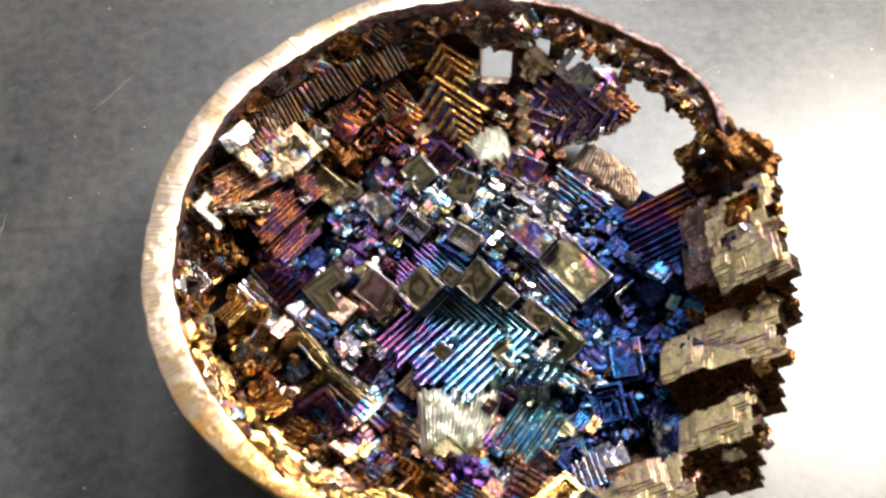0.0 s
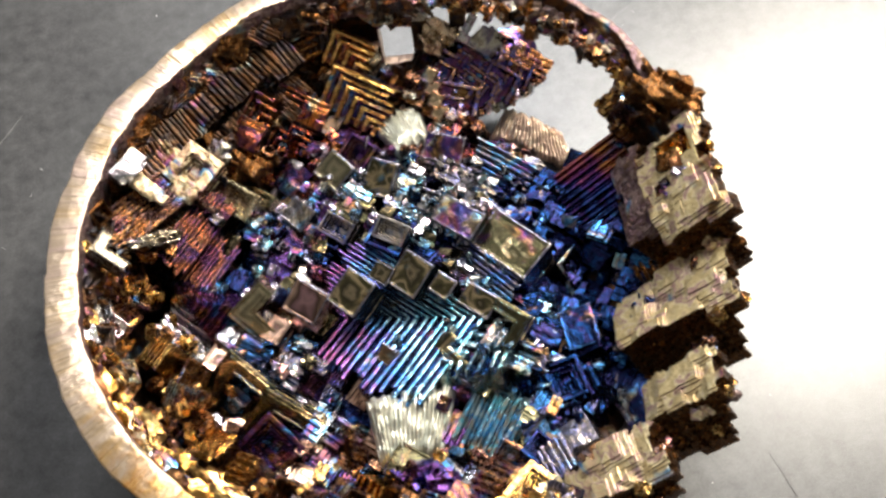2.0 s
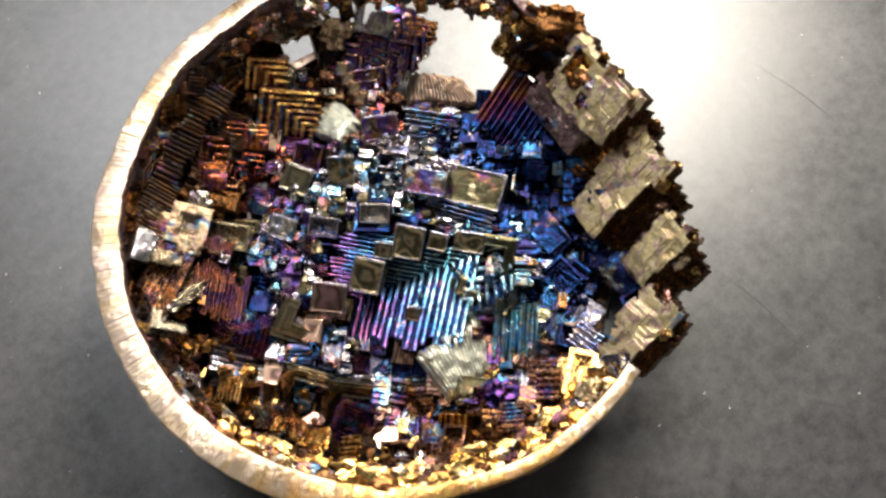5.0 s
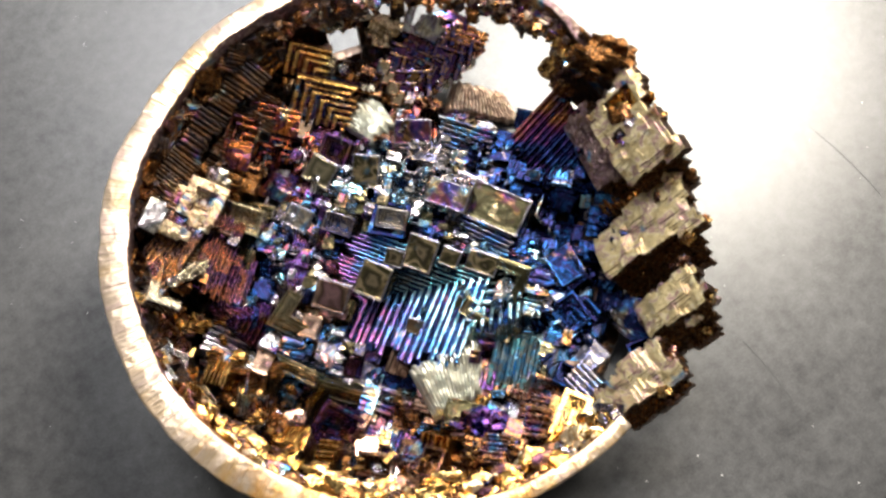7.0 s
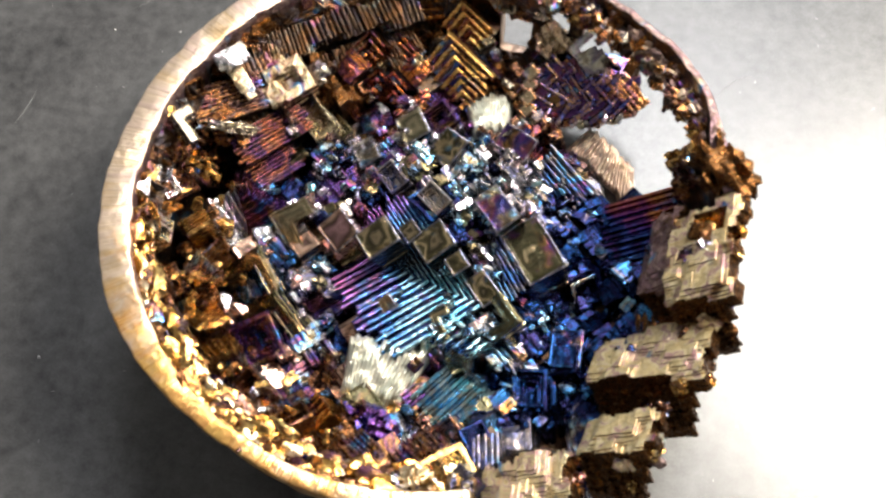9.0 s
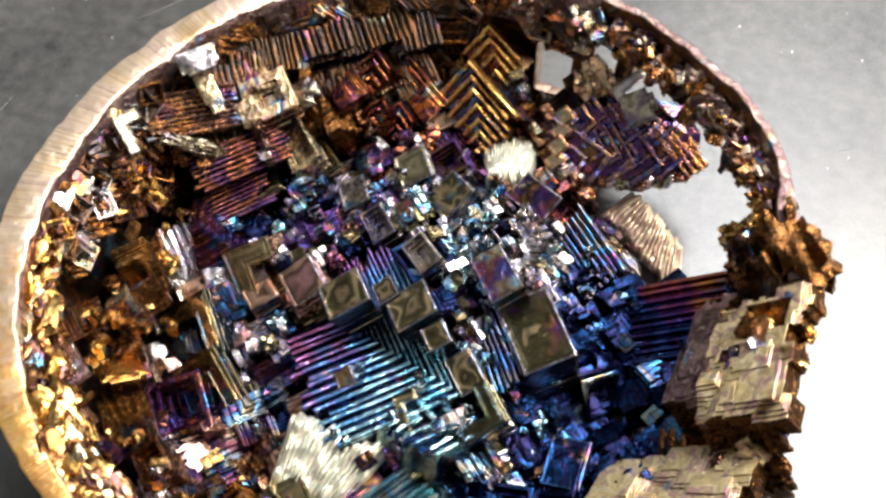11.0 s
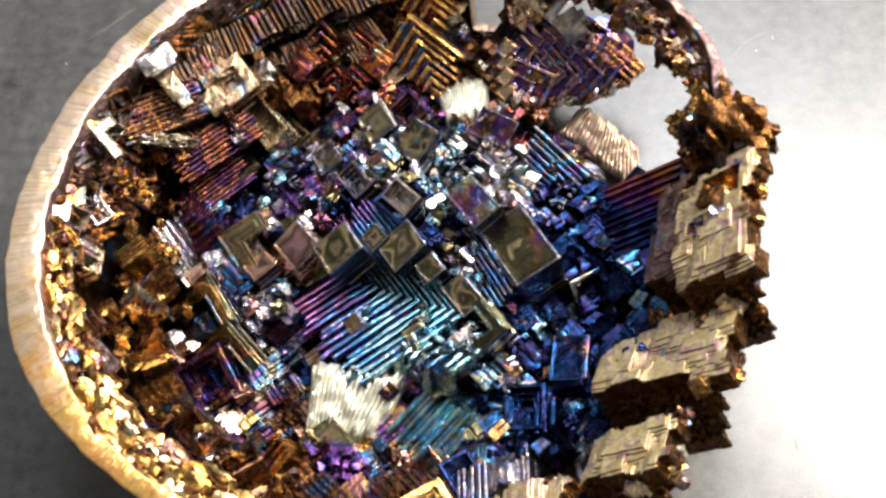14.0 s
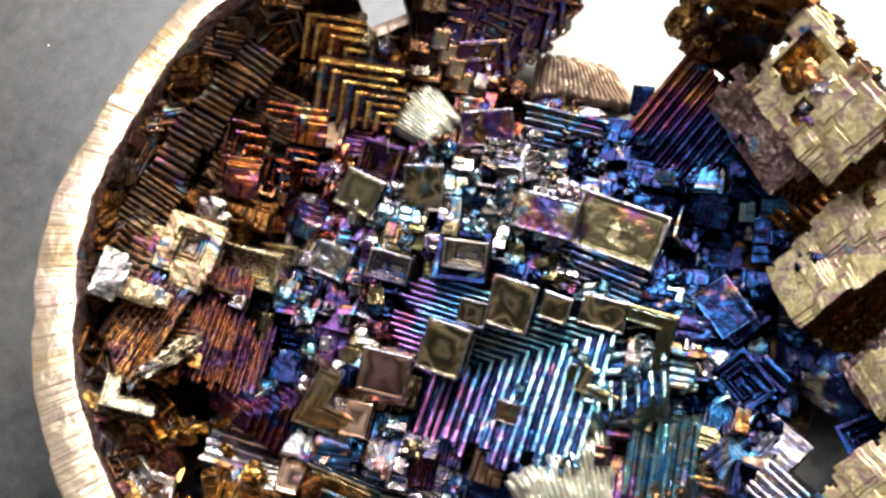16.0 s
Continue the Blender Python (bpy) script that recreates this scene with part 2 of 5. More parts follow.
def rim_metal(name, stops, metal, gilt=None):
    m, nt, nodes, links, bsdf = nodes_of(name)
    tc = nodes.new("ShaderNodeTexCoord")
    sep = nodes.new("ShaderNodeSeparateXYZ")
    links.new(tc.outputs["Object"], sep.inputs[0])
    ang = math_node(nt, "ARCTAN2", sep.outputs[1], sep.outputs[0])
    co = nodes.new("ShaderNodeCombineXYZ")
    links.new(math_node(nt, "MULTIPLY", ang, 45.0), co.inputs[0])
    links.new(math_node(nt, "MULTIPLY", sep.outputs[2], 60.0), co.inputs[1])
    streak = noise_tex(nt, co.outputs[0], 1.0, 4.0, 0.6)
    mm = nodes.new("ShaderNodeVectorMath")
    mm.operation = "SCALE"
    mm.inputs["Scale"].default_value = 1000.0
    links.new(tc.outputs["Object"], mm.inputs[0])
    big = noise_tex(nt, mm.outputs[0], 0.13, 2.5, 0.5)
    v = math_node(nt, "ADD", math_node(nt, "MULTIPLY", streak, 0.45), math_node(nt, "MULTIPLY", big, 0.6))
    col = ramp(nt, v, [(0.30 + 0.12 * i, c) for i, c in enumerate(stops)])
    if gilt:
        # a golden film from the west round to the south of the lip, in patches
        patch = noise_tex(nt, mm.outputs[0], 0.35, 3.0, 0.6)
        south = math_node(nt, "SUBTRACT", 0.62, math_node(nt, "ABSOLUTE", math_node(nt, "ADD", ang, 2.05), 0.0))
        where = nodes.new("ShaderNodeMapRange")
        where.inputs["From Min"].default_value, where.inputs["From Max"].default_value = 0.05, 0.5
        links.new(math_node(nt, "ADD", south, math_node(nt, "SUBTRACT", math_node(nt, "MULTIPLY", patch, 1.6), 0.7)), where.inputs["Value"])
        mix = nodes.new("ShaderNodeMix")
        mix.data_type = "RGBA"
        links.new(where.outputs[0], mix.inputs["Factor"])
        links.new(col, mix.inputs["A"])
        links.new(ramp(nt, v, [(0.30 + 0.12 * i, c) for i, c in enumerate(gilt)]), mix.inputs["B"])
        col = mix.outputs["Result"]
    links.new(col, bsdf.inputs["Base Color"])
    bsdf.inputs["Metallic"].default_value = metal
    links.new(math_node(nt, "ADD", math_node(nt, "MULTIPLY", big, 0.30), 0.20), bsdf.inputs["Roughness"])
    h = math_node(nt, "ADD", math_node(nt, "MULTIPLY", streak, 1.5), math_node(nt, "MULTIPLY", noise_tex(nt, mm.outputs[0], 0.7, 3.0, 0.5), 0.8))
    bump = nodes.new("ShaderNodeBump")
    bump.inputs["Strength"].default_value = 0.9
    bump.inputs["Distance"].default_value = 0.0004
    links.new(h, bump.inputs["Height"])
    links.new(bump.outputs[0], bsdf.inputs["Normal"])


rim_metal("rim_metal", [(0.22, 0.12, 0.05), (0.56, 0.39, 0.22), (0.66, 0.52, 0.39), (0.58, 0.43, 0.37), (0.66, 0.47, 0.23)], 0.88, [(0.40, 0.18, 0.04), (0.66, 0.40, 0.12), (0.60, 0.30, 0.10), (0.74, 0.50, 0.20), (0.50, 0.24, 0.06)])
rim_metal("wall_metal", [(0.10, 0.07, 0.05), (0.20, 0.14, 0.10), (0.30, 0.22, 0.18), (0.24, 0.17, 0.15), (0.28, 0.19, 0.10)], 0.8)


def table_paint():
    m, nt, nodes, links, bsdf = nodes_of("table_paint")
    tc = nodes.new("ShaderNodeTexCoord")
    mm = nodes.new("ShaderNodeVectorMath")
    mm.operation = "SCALE"
    mm.inputs["Scale"].default_value = 1000.0
    links.new(tc.outputs["Object"], mm.inputs[0])
    a = noise_tex(nt, mm.outputs[0], 0.05, 4.0)
    b = noise_tex(nt, mm.outputs[0], 3.5, 4.0, 0.65)
    c = noise_tex(nt, mm.outputs[0], 0.45, 5.0, 0.7)
    v = math_node(nt, "ADD", math_node(nt, "ADD", math_node(nt, "MULTIPLY", a, 0.25), math_node(nt, "MULTIPLY", b, 0.35)), math_node(nt, "MULTIPLY", c, 0.4))
    links.new(ramp(nt, v, [(0.38, (0.010, 0.010, 0.011)), (0.64, (0.062, 0.062, 0.063))]), bsdf.inputs["Base Color"])
    bsdf.inputs["Metallic"].default_value = 0.0
    links.new(math_node(nt, "ADD", math_node(nt, "ADD", math_node(nt, "MULTIPLY", a, 0.08), math_node(nt, "MULTIPLY", c, 0.12)), 0.21), bsdf.inputs["Roughness"])
    bump = nodes.new("ShaderNodeBump")
    bump.inputs["Strength"].default_value = 0.6
    bump.inputs["Distance"].default_value = 0.00004
    links.new(b, bump.inputs["Height"])
    links.new(bump.outputs[0], bsdf.inputs["Normal"])


table_paint()


def plain(name, colour, rough, spread=0.06):
    m, nt, nodes, links, bsdf = nodes_of(name)
    tc = nodes.new("ShaderNodeTexCoord")
    n = noise_tex(nt, tc.outputs["Object"], 3.0, 5.0)
    lo, hi = tuple(c * (1 - spread) for c in colour), tuple(min(1, c * (1 + spread)) for c in colour)
    links.new(ramp(nt, n, [(0.3, lo), (0.7, hi)]), bsdf.inputs["Base Color"])
    bsdf.inputs["Roughness"].default_value = rough


plain("wall_paint", (0.68, 0.67, 0.64), 0.8)
plain("ceiling_paint", (0.75, 0.75, 0.74), 0.9)
plain("floor_vinyl", (0.22, 0.21, 0.20), 0.5)
plain("dust_white", (0.5, 0.5, 0.48), 0.7)
plain("scratch_pale", (0.12, 0.12, 0.12), 0.5)
plain("scratch_grey", (0.03, 0.03, 0.03), 0.45)


# ---------------------------------------------------------------- mesh helpers
def smooth(a, b, x):
    t = min(1.0, max(0.0, (x - a) / (b - a)))
    return t * t * (3 - 2 * t)


def mesh_from(name, bm, material):
    me = bpy.data.meshes.new(name)
    bm.normal_update()
    for f in bm.faces:
        f.smooth = True
    for e in bm.edges:
        if e.smooth and len(e.link_faces) == 2 and e.calc_face_angle(0.0) > 0.7:
            e.smooth = False
    bm.to_mesh(me)
    bm.free()
    me.materials.append(MATS[material])
    return me


def part(name, bm, material, parent, label=""):
    ob = new(name, mesh_from(name, bm, material))
    ob.parent = parent
    return tagged(ob, label) if label else ob


def box(bm, x0, x1, y0, y1, z0, z1):
    vs = [bm.verts.new((x, y, z)) for z in (z0, z1) for x, y in ((x0, y0), (x1, y0), (x1, y1), (x0, y1))]
    for f in ((3, 2, 1, 0), (4, 5, 6, 7), (0, 1, 5, 4), (1, 2, 6, 5), (2, 3, 7, 6), (3, 0, 4, 7)):
        bm.faces.new([vs[i] for i in f])


def inset_loop(poly, d):
    """A rectilinear or convex outline, moved inwards by d."""
    out = []
    for i, p in enumerate(poly):
        a, b = Vector(poly[i - 1]), Vector(poly[(i + 1) % len(poly)])
        p = Vector(p)
        n1, n2 = (p - a).normalized(), (b - p).normalized()
        n1, n2 = Vector((-n1.y, n1.x)), Vector((-n2.y, n2.x))
        k = 1 + n1.dot(n2)
        out.append(p + (n1 + n2) * (d / max(k, 0.3)))
    return out


def ring_solid(bm, poly, profile, rnd=None, wobble=0.0, closed=True):
    """Stacks copies of an outline by a profile of (inset, height) and closes both ends."""
    rows = []
    for d, z in profile:
        loop = inset_loop(poly, d)
        rows.append([bm.verts.new((p.x + (rnd.uniform(-wobble, wobble) if wobble else 0), p.y + (rnd.uniform(-wobble, wobble) if wobble else 0), z)) for p in loop])
    n = len(poly)
    for a, b in zip(rows, rows[1:]):
        for i in range(n):
            bm.faces.new((a[i], a[(i + 1) % n], b[(i + 1) % n], b[i]))
            bm.edges.get((a[i], b[i])).smooth = False
    bm.faces.new(rows[0][::-1])
    bm.faces.new(rows[-1])


def rect(w, l, x=0.0, y=0.0):
    return [(x - w / 2, y - l / 2), (x + w / 2, y - l / 2), (x + w / 2, y + l / 2), (x - w / 2, y + l / 2)]


def layered_side(h, rnd, lean=0.0, layers=None):
    """Profile of a crystal's flank, from its foot up to its top edge: thin growth layers, each a little proud."""
    k = layers or max(3, int(h / 0.0008))
    out = []
    for i in range(k):
        z0, z1 = -h + h * i / k, -h + h * (i + 1) / k
        d = lean * (1 - i / max(1, k - 1)) + rnd.uniform(0, 0.00022)
        if i < k - 1:
            out += [(d, z0), (d, z1 - 0.00010), (d + 0.00014, z1)]
        else:
            out += [(0.0, z0), (0.0, -0.00010)]
    return out


def layered_pairs(h, rnd, z0):
    """Heights and insets of a flank in growth layers, from z0 up by h."""
    k = max(3, int(h / 0.0007)) if h < 0.0034 else 2
    out = []
    for i in range(k):
        d = rnd.uniform(0, 0.00045)
        out += [(z0 + h * i / k + 0.00006, d), (z0 + h * (i + 1) / k, d)]
    return out


def sink(limit, start, steps, deep, rnd, relief=0.6):
    """Terraces going down and inwards from the rim; every terrace ends in a raised, rounded ridge."""
    out, d, z = [], start, 0.0
    run = max(1e-5, (limit - start)) / (steps + 0.4)
    for i in range(steps):
        drop = deep / steps * rnd.uniform(0.8, 1.2)
        low = min(z, z - drop) - run * relief * rnd.uniform(0.75, 1.25)
        top = z - drop
        out += [(d, z), (d + run * 0.05, low), (d + run * 0.40, low), (d + run * 0.50, top - run * 0.27 * relief), (d + run * 0.62, top - run * 0.05 * relief), (d + run * 0.80, top)]
        z -= drop
        d += run
    out.append((d, z))
    return out


def close_sheet(bm, grid, h):
    """Faces for a grid of verts, with a skirt down to -h and a floor."""
    nu, nv = len(grid) - 1, len(grid[0]) - 1
    for a in range(nu):
        for c in range(nv):
            bm.faces.new((grid[a][c], grid[a + 1][c], grid[a + 1][c + 1], grid[a][c + 1]))
    ring = [grid[a][0] for a in range(nu)] + [grid[nu][c] for c in range(nv)] + [grid[a][nv] for a in range(nu, 0, -1)] + [grid[0][c] for c in range(nv, 0, -1)]
    low = [bm.verts.new((v.co.x * 0.92, v.co.y * 0.92, -h)) for v in ring]
    for i in range(len(ring)):
        k = (i + 1) % len(ring)
        bm.faces.new((ring[i], low[i], low[k], ring[k]))
    bm.faces.new(low[::-1])


def crystal_mesh(rnd, kind, w, l, h, steps, rim=None, deep=None, rise=None):
    """One crystal, its top face in the plane z = 0, all lengths in metres."""
    bm = bmesh.new()
    half = min(w, l) / 2
    band = rim
    rim = half * 0.2 if rim is None else rim
    if kind == "plate":
        # a raised rim round a softly dished, uneven middle
        ring_solid(bm, rect(w, l), layered_side(h, rnd, half * 0.12) + [(0.00010, -0.0001)])
        m, seed = 40, Vector((rnd.uniform(0, 50), rnd.uniform(0, 50), 0))
        inner = half - rim
        rings = [(0.0, -0.0002), (0.00005, -0.00006), (0.00016, 0.0), (0.00024, -0.00003), (rim * 0.75, -0.00005), (rim * 0.78, -0.0003), (rim * 0.95, -0.00032), (rim * 1.0, -0.00014)]
        if steps > 2:
            rings += [(rim * 1.3, -0.00014), (rim * 1.33, -0.0006), (rim * 1.5, -0.0006), (rim * 1.54, -0.0003)]
        rings += [(rim * (1 if steps < 3 else 1.6) + inner * (0.2 + (0.75 if steps < 3 else 0.55) * k / 7), -0.00016 - 0.00002 * steps * math.sin(k / 7 * math.pi * 1.3)) for k in range(8)]
        rows = []
        for k, (d, z) in enumerate(rings):
            row = []
            free = smooth(rim, half, d)
            for q in range(m):
                t = q / m * 4
                s, side = t % 1 * 2 - 1, int(t)
                x, y = ((s, -1), (1, s), (-s, 1), (-1, -s))[side]
                bend = free * (0.3 + 0.5 * noise.noise(Vector((x * 1.1, y * 1.1, free * 0.7)) + seed))
                rr = 1 - bend * (0.35 if abs(x * y) < 0.4 else 0.6)
                row.append(bm.verts.new((x * (w / 2 - d) * rr, y * (l / 2 - d) * rr, z)))
            rows.append(row)
        for k, (a, c) in enumerate(zip(rows, rows[1:])):
            for q in range(m):
                bm.faces.new((a[q], a[(q + 1) % m], c[(q + 1) % m], c[q])).material_index = 2 if k < 3 else 0
        bm.faces.new(rows[-1])
    elif kind == "hopper":
        deep = h * 0.6 if deep is None else deep
        prof = layered_side(h, rnd, half * 0.08) + [(0.00010, 0.0)]
        prof += sink(half * 0.96, rim, steps, deep, rnd)
        ring_solid(bm, rect(w, l), prof)
    elif kind == "pyramid":
        prof = [(0.0, -h)]
        for i in range(steps):
            z, d = -h + h * (i + 1) / steps, half * 0.85 * i / steps
            prof += [(d, z - 0.0001), (d + 0.0001, z), (d + half * 0.85 / steps, z - 0.00004)]
        ring_solid(bm, rect(w, l), prof)
    elif kind == "ell":
        b = w * 0.5 if band is None else band
        poly = [(-w / 2, -l / 2), (w / 2, -l / 2), (w / 2, -l / 2 + b), (-w / 2 + b, -l / 2 + b * 1.1), (-w / 2 + b, l / 2), (-w / 2, l / 2)]
        ring_solid(bm, poly, layered_side(h, rnd) + [(0.00016, 0.0), (b * 0.13, -0.00003), (b * 0.15, -0.00018), (b * 0.25, -0.00018), (b * 0.27, -0.00008)])
    elif kind == "stairs":
        # a flight of ledges along x; the ledges are long bars
        drop = 0.3 * h / steps if rise is None else rise
        run = w / steps
        pts = []
        for i in range(steps):
            x0 = -w / 2 + run * (i + rnd.uniform(-0.12, 0.12) * (0 < i < steps - 1))
            e, f = l * 0.5 * rnd.uniform(0.86, 1.0), l * 0.5 * rnd.uniform(0.86, 1.0)
            z = -drop * i + rnd.uniform(-0.25, 0.25) * abs(drop) + rnd.uniform(-0.2, 0.2) * run
            low = z - run * rnd.uniform(0.5, 0.8)
            for px, pz in ((0.0, low), (0.05, z - run * 0.2), (0.16, z - run * 0.04), (0.3, z), (0.5, z - run * 0.02), (0.62, z - run * 0.16), (0.68, low), (0.86, low)):
                pts.append((x0 + run * px, pz, e * (0.97 if pz == low else 1), f * (0.97 if pz == low else 1)))
        top = [(bm.verts.new((x, -e, z)), bm.verts.new((x, f, z))) for x, z, e, f in pts]
        foot = [(bm.verts.new((x, -e, -h)), bm.verts.new((x, f, -h))) for x, z, e, f in pts]
        for k in range(len(pts) - 1):
            bm.faces.new((top[k][0], top[k + 1][0], top[k + 1][1], top[k][1]))
            bm.faces.new((foot[k][0], foot[k + 1][0], top[k + 1][0], top[k][0]))
            bm.faces.new((foot[k][1], top[k][1], top[k + 1][1], foot[k + 1][1]))
        for k in (0, -1):
            bm.faces.new((foot[k][0], top[k][0], top[k][1], foot[k][1]))
        bmesh.ops.recalc_face_normals(bm, faces=bm.faces)
    elif kind == "corner":
        # nested angles that share the corner at -x, -y
        drop = 0.00028 if rise is None else rise
        cut = rnd.uniform(0.75, 0.9)
        loops = []
        z = -drop * steps
        for i in range(steps):
            k, k2 = cut * i / steps, cut * (i + 0.86) / steps
            ja, jc = rnd.uniform(-0.25, 0.25) * cut / steps, rnd.uniform(-0.25, 0.25) * cut / steps
            if i == 0:
                for zz, d in layered_pairs(h + z, rnd, -h):
                    loops.append((d, d, zz))
            z += drop * rnd.uniform(0.6, 1.4)
            c = min(w, l) * cut / steps * 0.08
            loops += [((k + ja) * w, (k + jc) * l, z - c), ((k + ja) * w + c, (k + jc) * l + c, z), ((k2 + ja) * w, (k2 + jc) * l, z + drop * 0.03)]
        rows = []
        for n_, (a, c, z) in enumerate(loops):
            s = n_ * 1e-6 + min(0.45 * min(w, l), 0.5 * max(0.0, -z - drop * steps))
            rows.append([bm.verts.new(p) for p in ((-w / 2 + a, -l / 2 + c, z), (w / 2 - s, -l / 2 + c, z), (w / 2 - s, l / 2 - s, z), (-w / 2 + a, l / 2 - s, z))])
        for p, q in zip(rows, rows[1:]):
            for i in range(4):
                bm.faces.new((p[i], p[(i + 1) % 4], q[(i + 1) % 4], q[i]))
            for i in range(4):
                bm.edges.get((p[i], q[i])).smooth = False
        bm.faces.new(rows[0][::-1])
        bm.faces.new(rows[-1])
    elif kind == "comb":
        # nested angles that share the corner at -x, -y: rounded ridges with deep grooves between
        drop = 0.0 if rise is None else rise
        cut = 0.93 if band is None else band * 1000
        cut_y = 0.93 if deep is None else deep * 1000
        loops = [(0.0, 0.0, -h)]
        z = 0.0
        for i in range(steps):
            z -= drop * rnd.uniform(0.7, 1.3)
            g = min(w, l) * cut / steps * rnd.uniform(0.75, 1.1)
            ja, jc = rnd.uniform(-0.12, 0.12), rnd.uniform(-0.12, 0.12)
            for px, pz in ((0.0, -1.0), (0.03, -0.45), (0.06, -0.12), (0.12, -0.02), (0.26, 0.0), (0.42, -0.03), (0.50, -0.14), (0.55, -0.45), (0.58, -1.0), (0.97, -1.1)):
                px = px * 0.85 if steps < 8 and px < 0.6 else px
                loops.append((w * cut * (i + px + (ja if pz > -0.9 else 0) + 0.12) / steps, l * cut_y * (i + px + (jc if pz > -0.9 else 0) + 0.12) / steps, z + pz * g))
        m = 7
        rows, k = [], (rnd.uniform(0, 60), rnd.uniform(0, 60))
        ends = [(rnd.uniform(0.0, 0.22), rnd.uniform(0.0, 0.22)) for _ in range(steps + 1)]
        for n_, (a, c, z) in enumerate(loops):
            ea, ec = ends[(n_ + 8) // 10]
            row = []
            for q in range(2 * m + 1):
                t = abs(q - m) / m
                if q < m:
                    x, y = -w / 2 + a, -l / 2 + c + (l - c) * t * (1 - ea)
                else:
                    x, y = -w / 2 + a + (w - a) * t * (1 - ec), -l / 2 + c
                jit = 0.05 * min(w, l) / steps
                up = 0.25 * min(w, l) / steps * noise.noise((t * 3.0 + k[0], (n_ + 8) // 10 * 1.7 + (5 if q < m else 0), k[1]))
                row.append(bm.verts.new((x + rnd.uniform(-jit, jit), y + rnd.uniform(-jit, jit), z + (up if n_ else 0))))
            rows.append(row)
        for p, q in zip(rows, rows[1:]):
            # groove floors get the second material
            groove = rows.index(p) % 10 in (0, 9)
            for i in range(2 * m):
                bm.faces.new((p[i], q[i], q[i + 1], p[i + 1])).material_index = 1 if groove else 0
            bm.edges.get((p[m], q[m])).smooth = False
        rim_ = [r[0] for r in rows] + rows[-1][1:-1] + [r[-1] for r in rows[::-1]]
        low = [bm.verts.new((v.co.x, v.co.y, -h)) for v in rim_]
        for i in range(len(rim_) - 1):
            bm.faces.new((rim_[i], low[i], low[i + 1], rim_[i + 1]))
        bmesh.ops.recalc_face_normals(bm, faces=bm.faces)
    elif kind == "lump":
        # a half-molten lump with small facets
        bmesh.ops.create_icosphere(bm, subdivisions=4 if w > 0.003 else 3, radius=1.0)
        off = Vector((rnd.uniform(0, 90), rnd.uniform(0, 90), 0))
        for v in bm.verts:
            p = v.co.copy()
            p = p / max(abs(p.x), abs(p.y), abs(p.z)) * 0.45 + p * 0.55
            d = 1 + 0.22 * noise.noise(p * 1.6 + off) + 0.34 * noise.cell(p * 2.6 + off) * (steps > 1) + 0.07 * noise.noise(p * 7 + off)
            v.co = Vector((p.x * d * w / 2, p.y * d * l / 2, (p.z * d - 0.9) * h / 2))
    elif kind == "feather":
        # a leaf with many fine ragged ribs that spread from its foot
        nu, nv = steps * 6, 14
        grid = []
        cut = [(rnd.uniform(0.0, 0.1), rnd.uniform(0.0, 0.12)) for _ in range(steps + 2)]
        for a in range(nu + 1):
            row = []
            lo, hi = cut[a // 6]
            for c in range(nv + 1):
                u, v = a / nu, lo + (1 - lo - hi) * c / nv
                f = (u * steps + 0.35 * noise.noise((u * 4, v * 6, w * 700))) % 1.0
                rib = smooth(0.0, 0.3, f) * smooth(1.0, 0.75, f)
                spread = 0.72 + 0.45 * v
                edge = min(1.0, 10 * min(u, 1 - u, c / nv, 1 - c / nv))
                z = (rib - 1) * w / steps * 1.1 - (1 - edge) * 0.0012 + 0.00025 * noise.noise((u * 9, v * 9, 2.0)) + 0.0005 * math.sin(u * 5)
                row.append(bm.verts.new(((u - 0.5) * w * spread + (v - 0.5) * w * 0.2, (v - 0.5) * l, z)))
            grid.append(row)
        close_sheet(bm, grid, h)
    elif kind == "stack":
        # thin growth sheets on each other, notched at two corners; each stands back a little from the one below
        drop = 0.0002 if rise is None else rise
        n1, n2 = rnd.uniform(0.12, 0.3) * w, rnd.uniform(0.12, 0.3) * w
        m1, m2 = rnd.uniform(0.1, 0.25) * l, rnd.uniform(0.1, 0.25) * l
        off = [0.0, 0.0, 0.0, 0.0]
        pull = [1.9, rnd.uniform(0.3, 0.8), rnd.uniform(0.2, 0.6), rnd.uniform(0.2, 0.6)]
        rows = []

        def sheet(d, z):
            xl, xr, yf, yb = -w / 2 + off[0] + d, w / 2 - off[1] - d, -l / 2 + off[2] + d, l / 2 - off[3] - d
            rows.append([bm.verts.new((x, y, z)) for x, y in ((xl + n2, yf), (xr - n1, yf), (xr - n1, yf + m1), (xr, yf + m1), (xr, yb), (xl, yb), (xl, yf + m2), (xl + n2, yf + m2))])

        side = max(0.0006, h - drop * steps)
        k = max(3, int(side / 0.0006))
        for i in range(k):
            d = rnd.uniform(0, 0.0002) + 0.00004 * (k - i)
            sheet(d, -h + side * i / k)
            sheet(d, -h + side * (i + 0.9) / k)
        z = -drop * steps
        for i in range(steps):
            sheet(0.0, z - drop * 0.2)
            sheet(0.00007, z)
            for q in range(4):
                off[q] += half * 0.62 / steps * pull[q] * rnd.choice((0.1, 0.5, 1.0, 2.2))
            sheet(0.0, z)
            z += drop * rnd.uniform(0.6, 1.4)
        for p, q in zip(rows, rows[1:]):
            for i in range(8):
                bm.faces.new((p[i], p[(i + 1) % 8], q[(i + 1) % 8], q[i]))
                bm.edges.get((p[i], q[i])).smooth = False
        bm.faces.new(rows[0][::-1])
        bm.faces.new(rows[-1])
    return bm


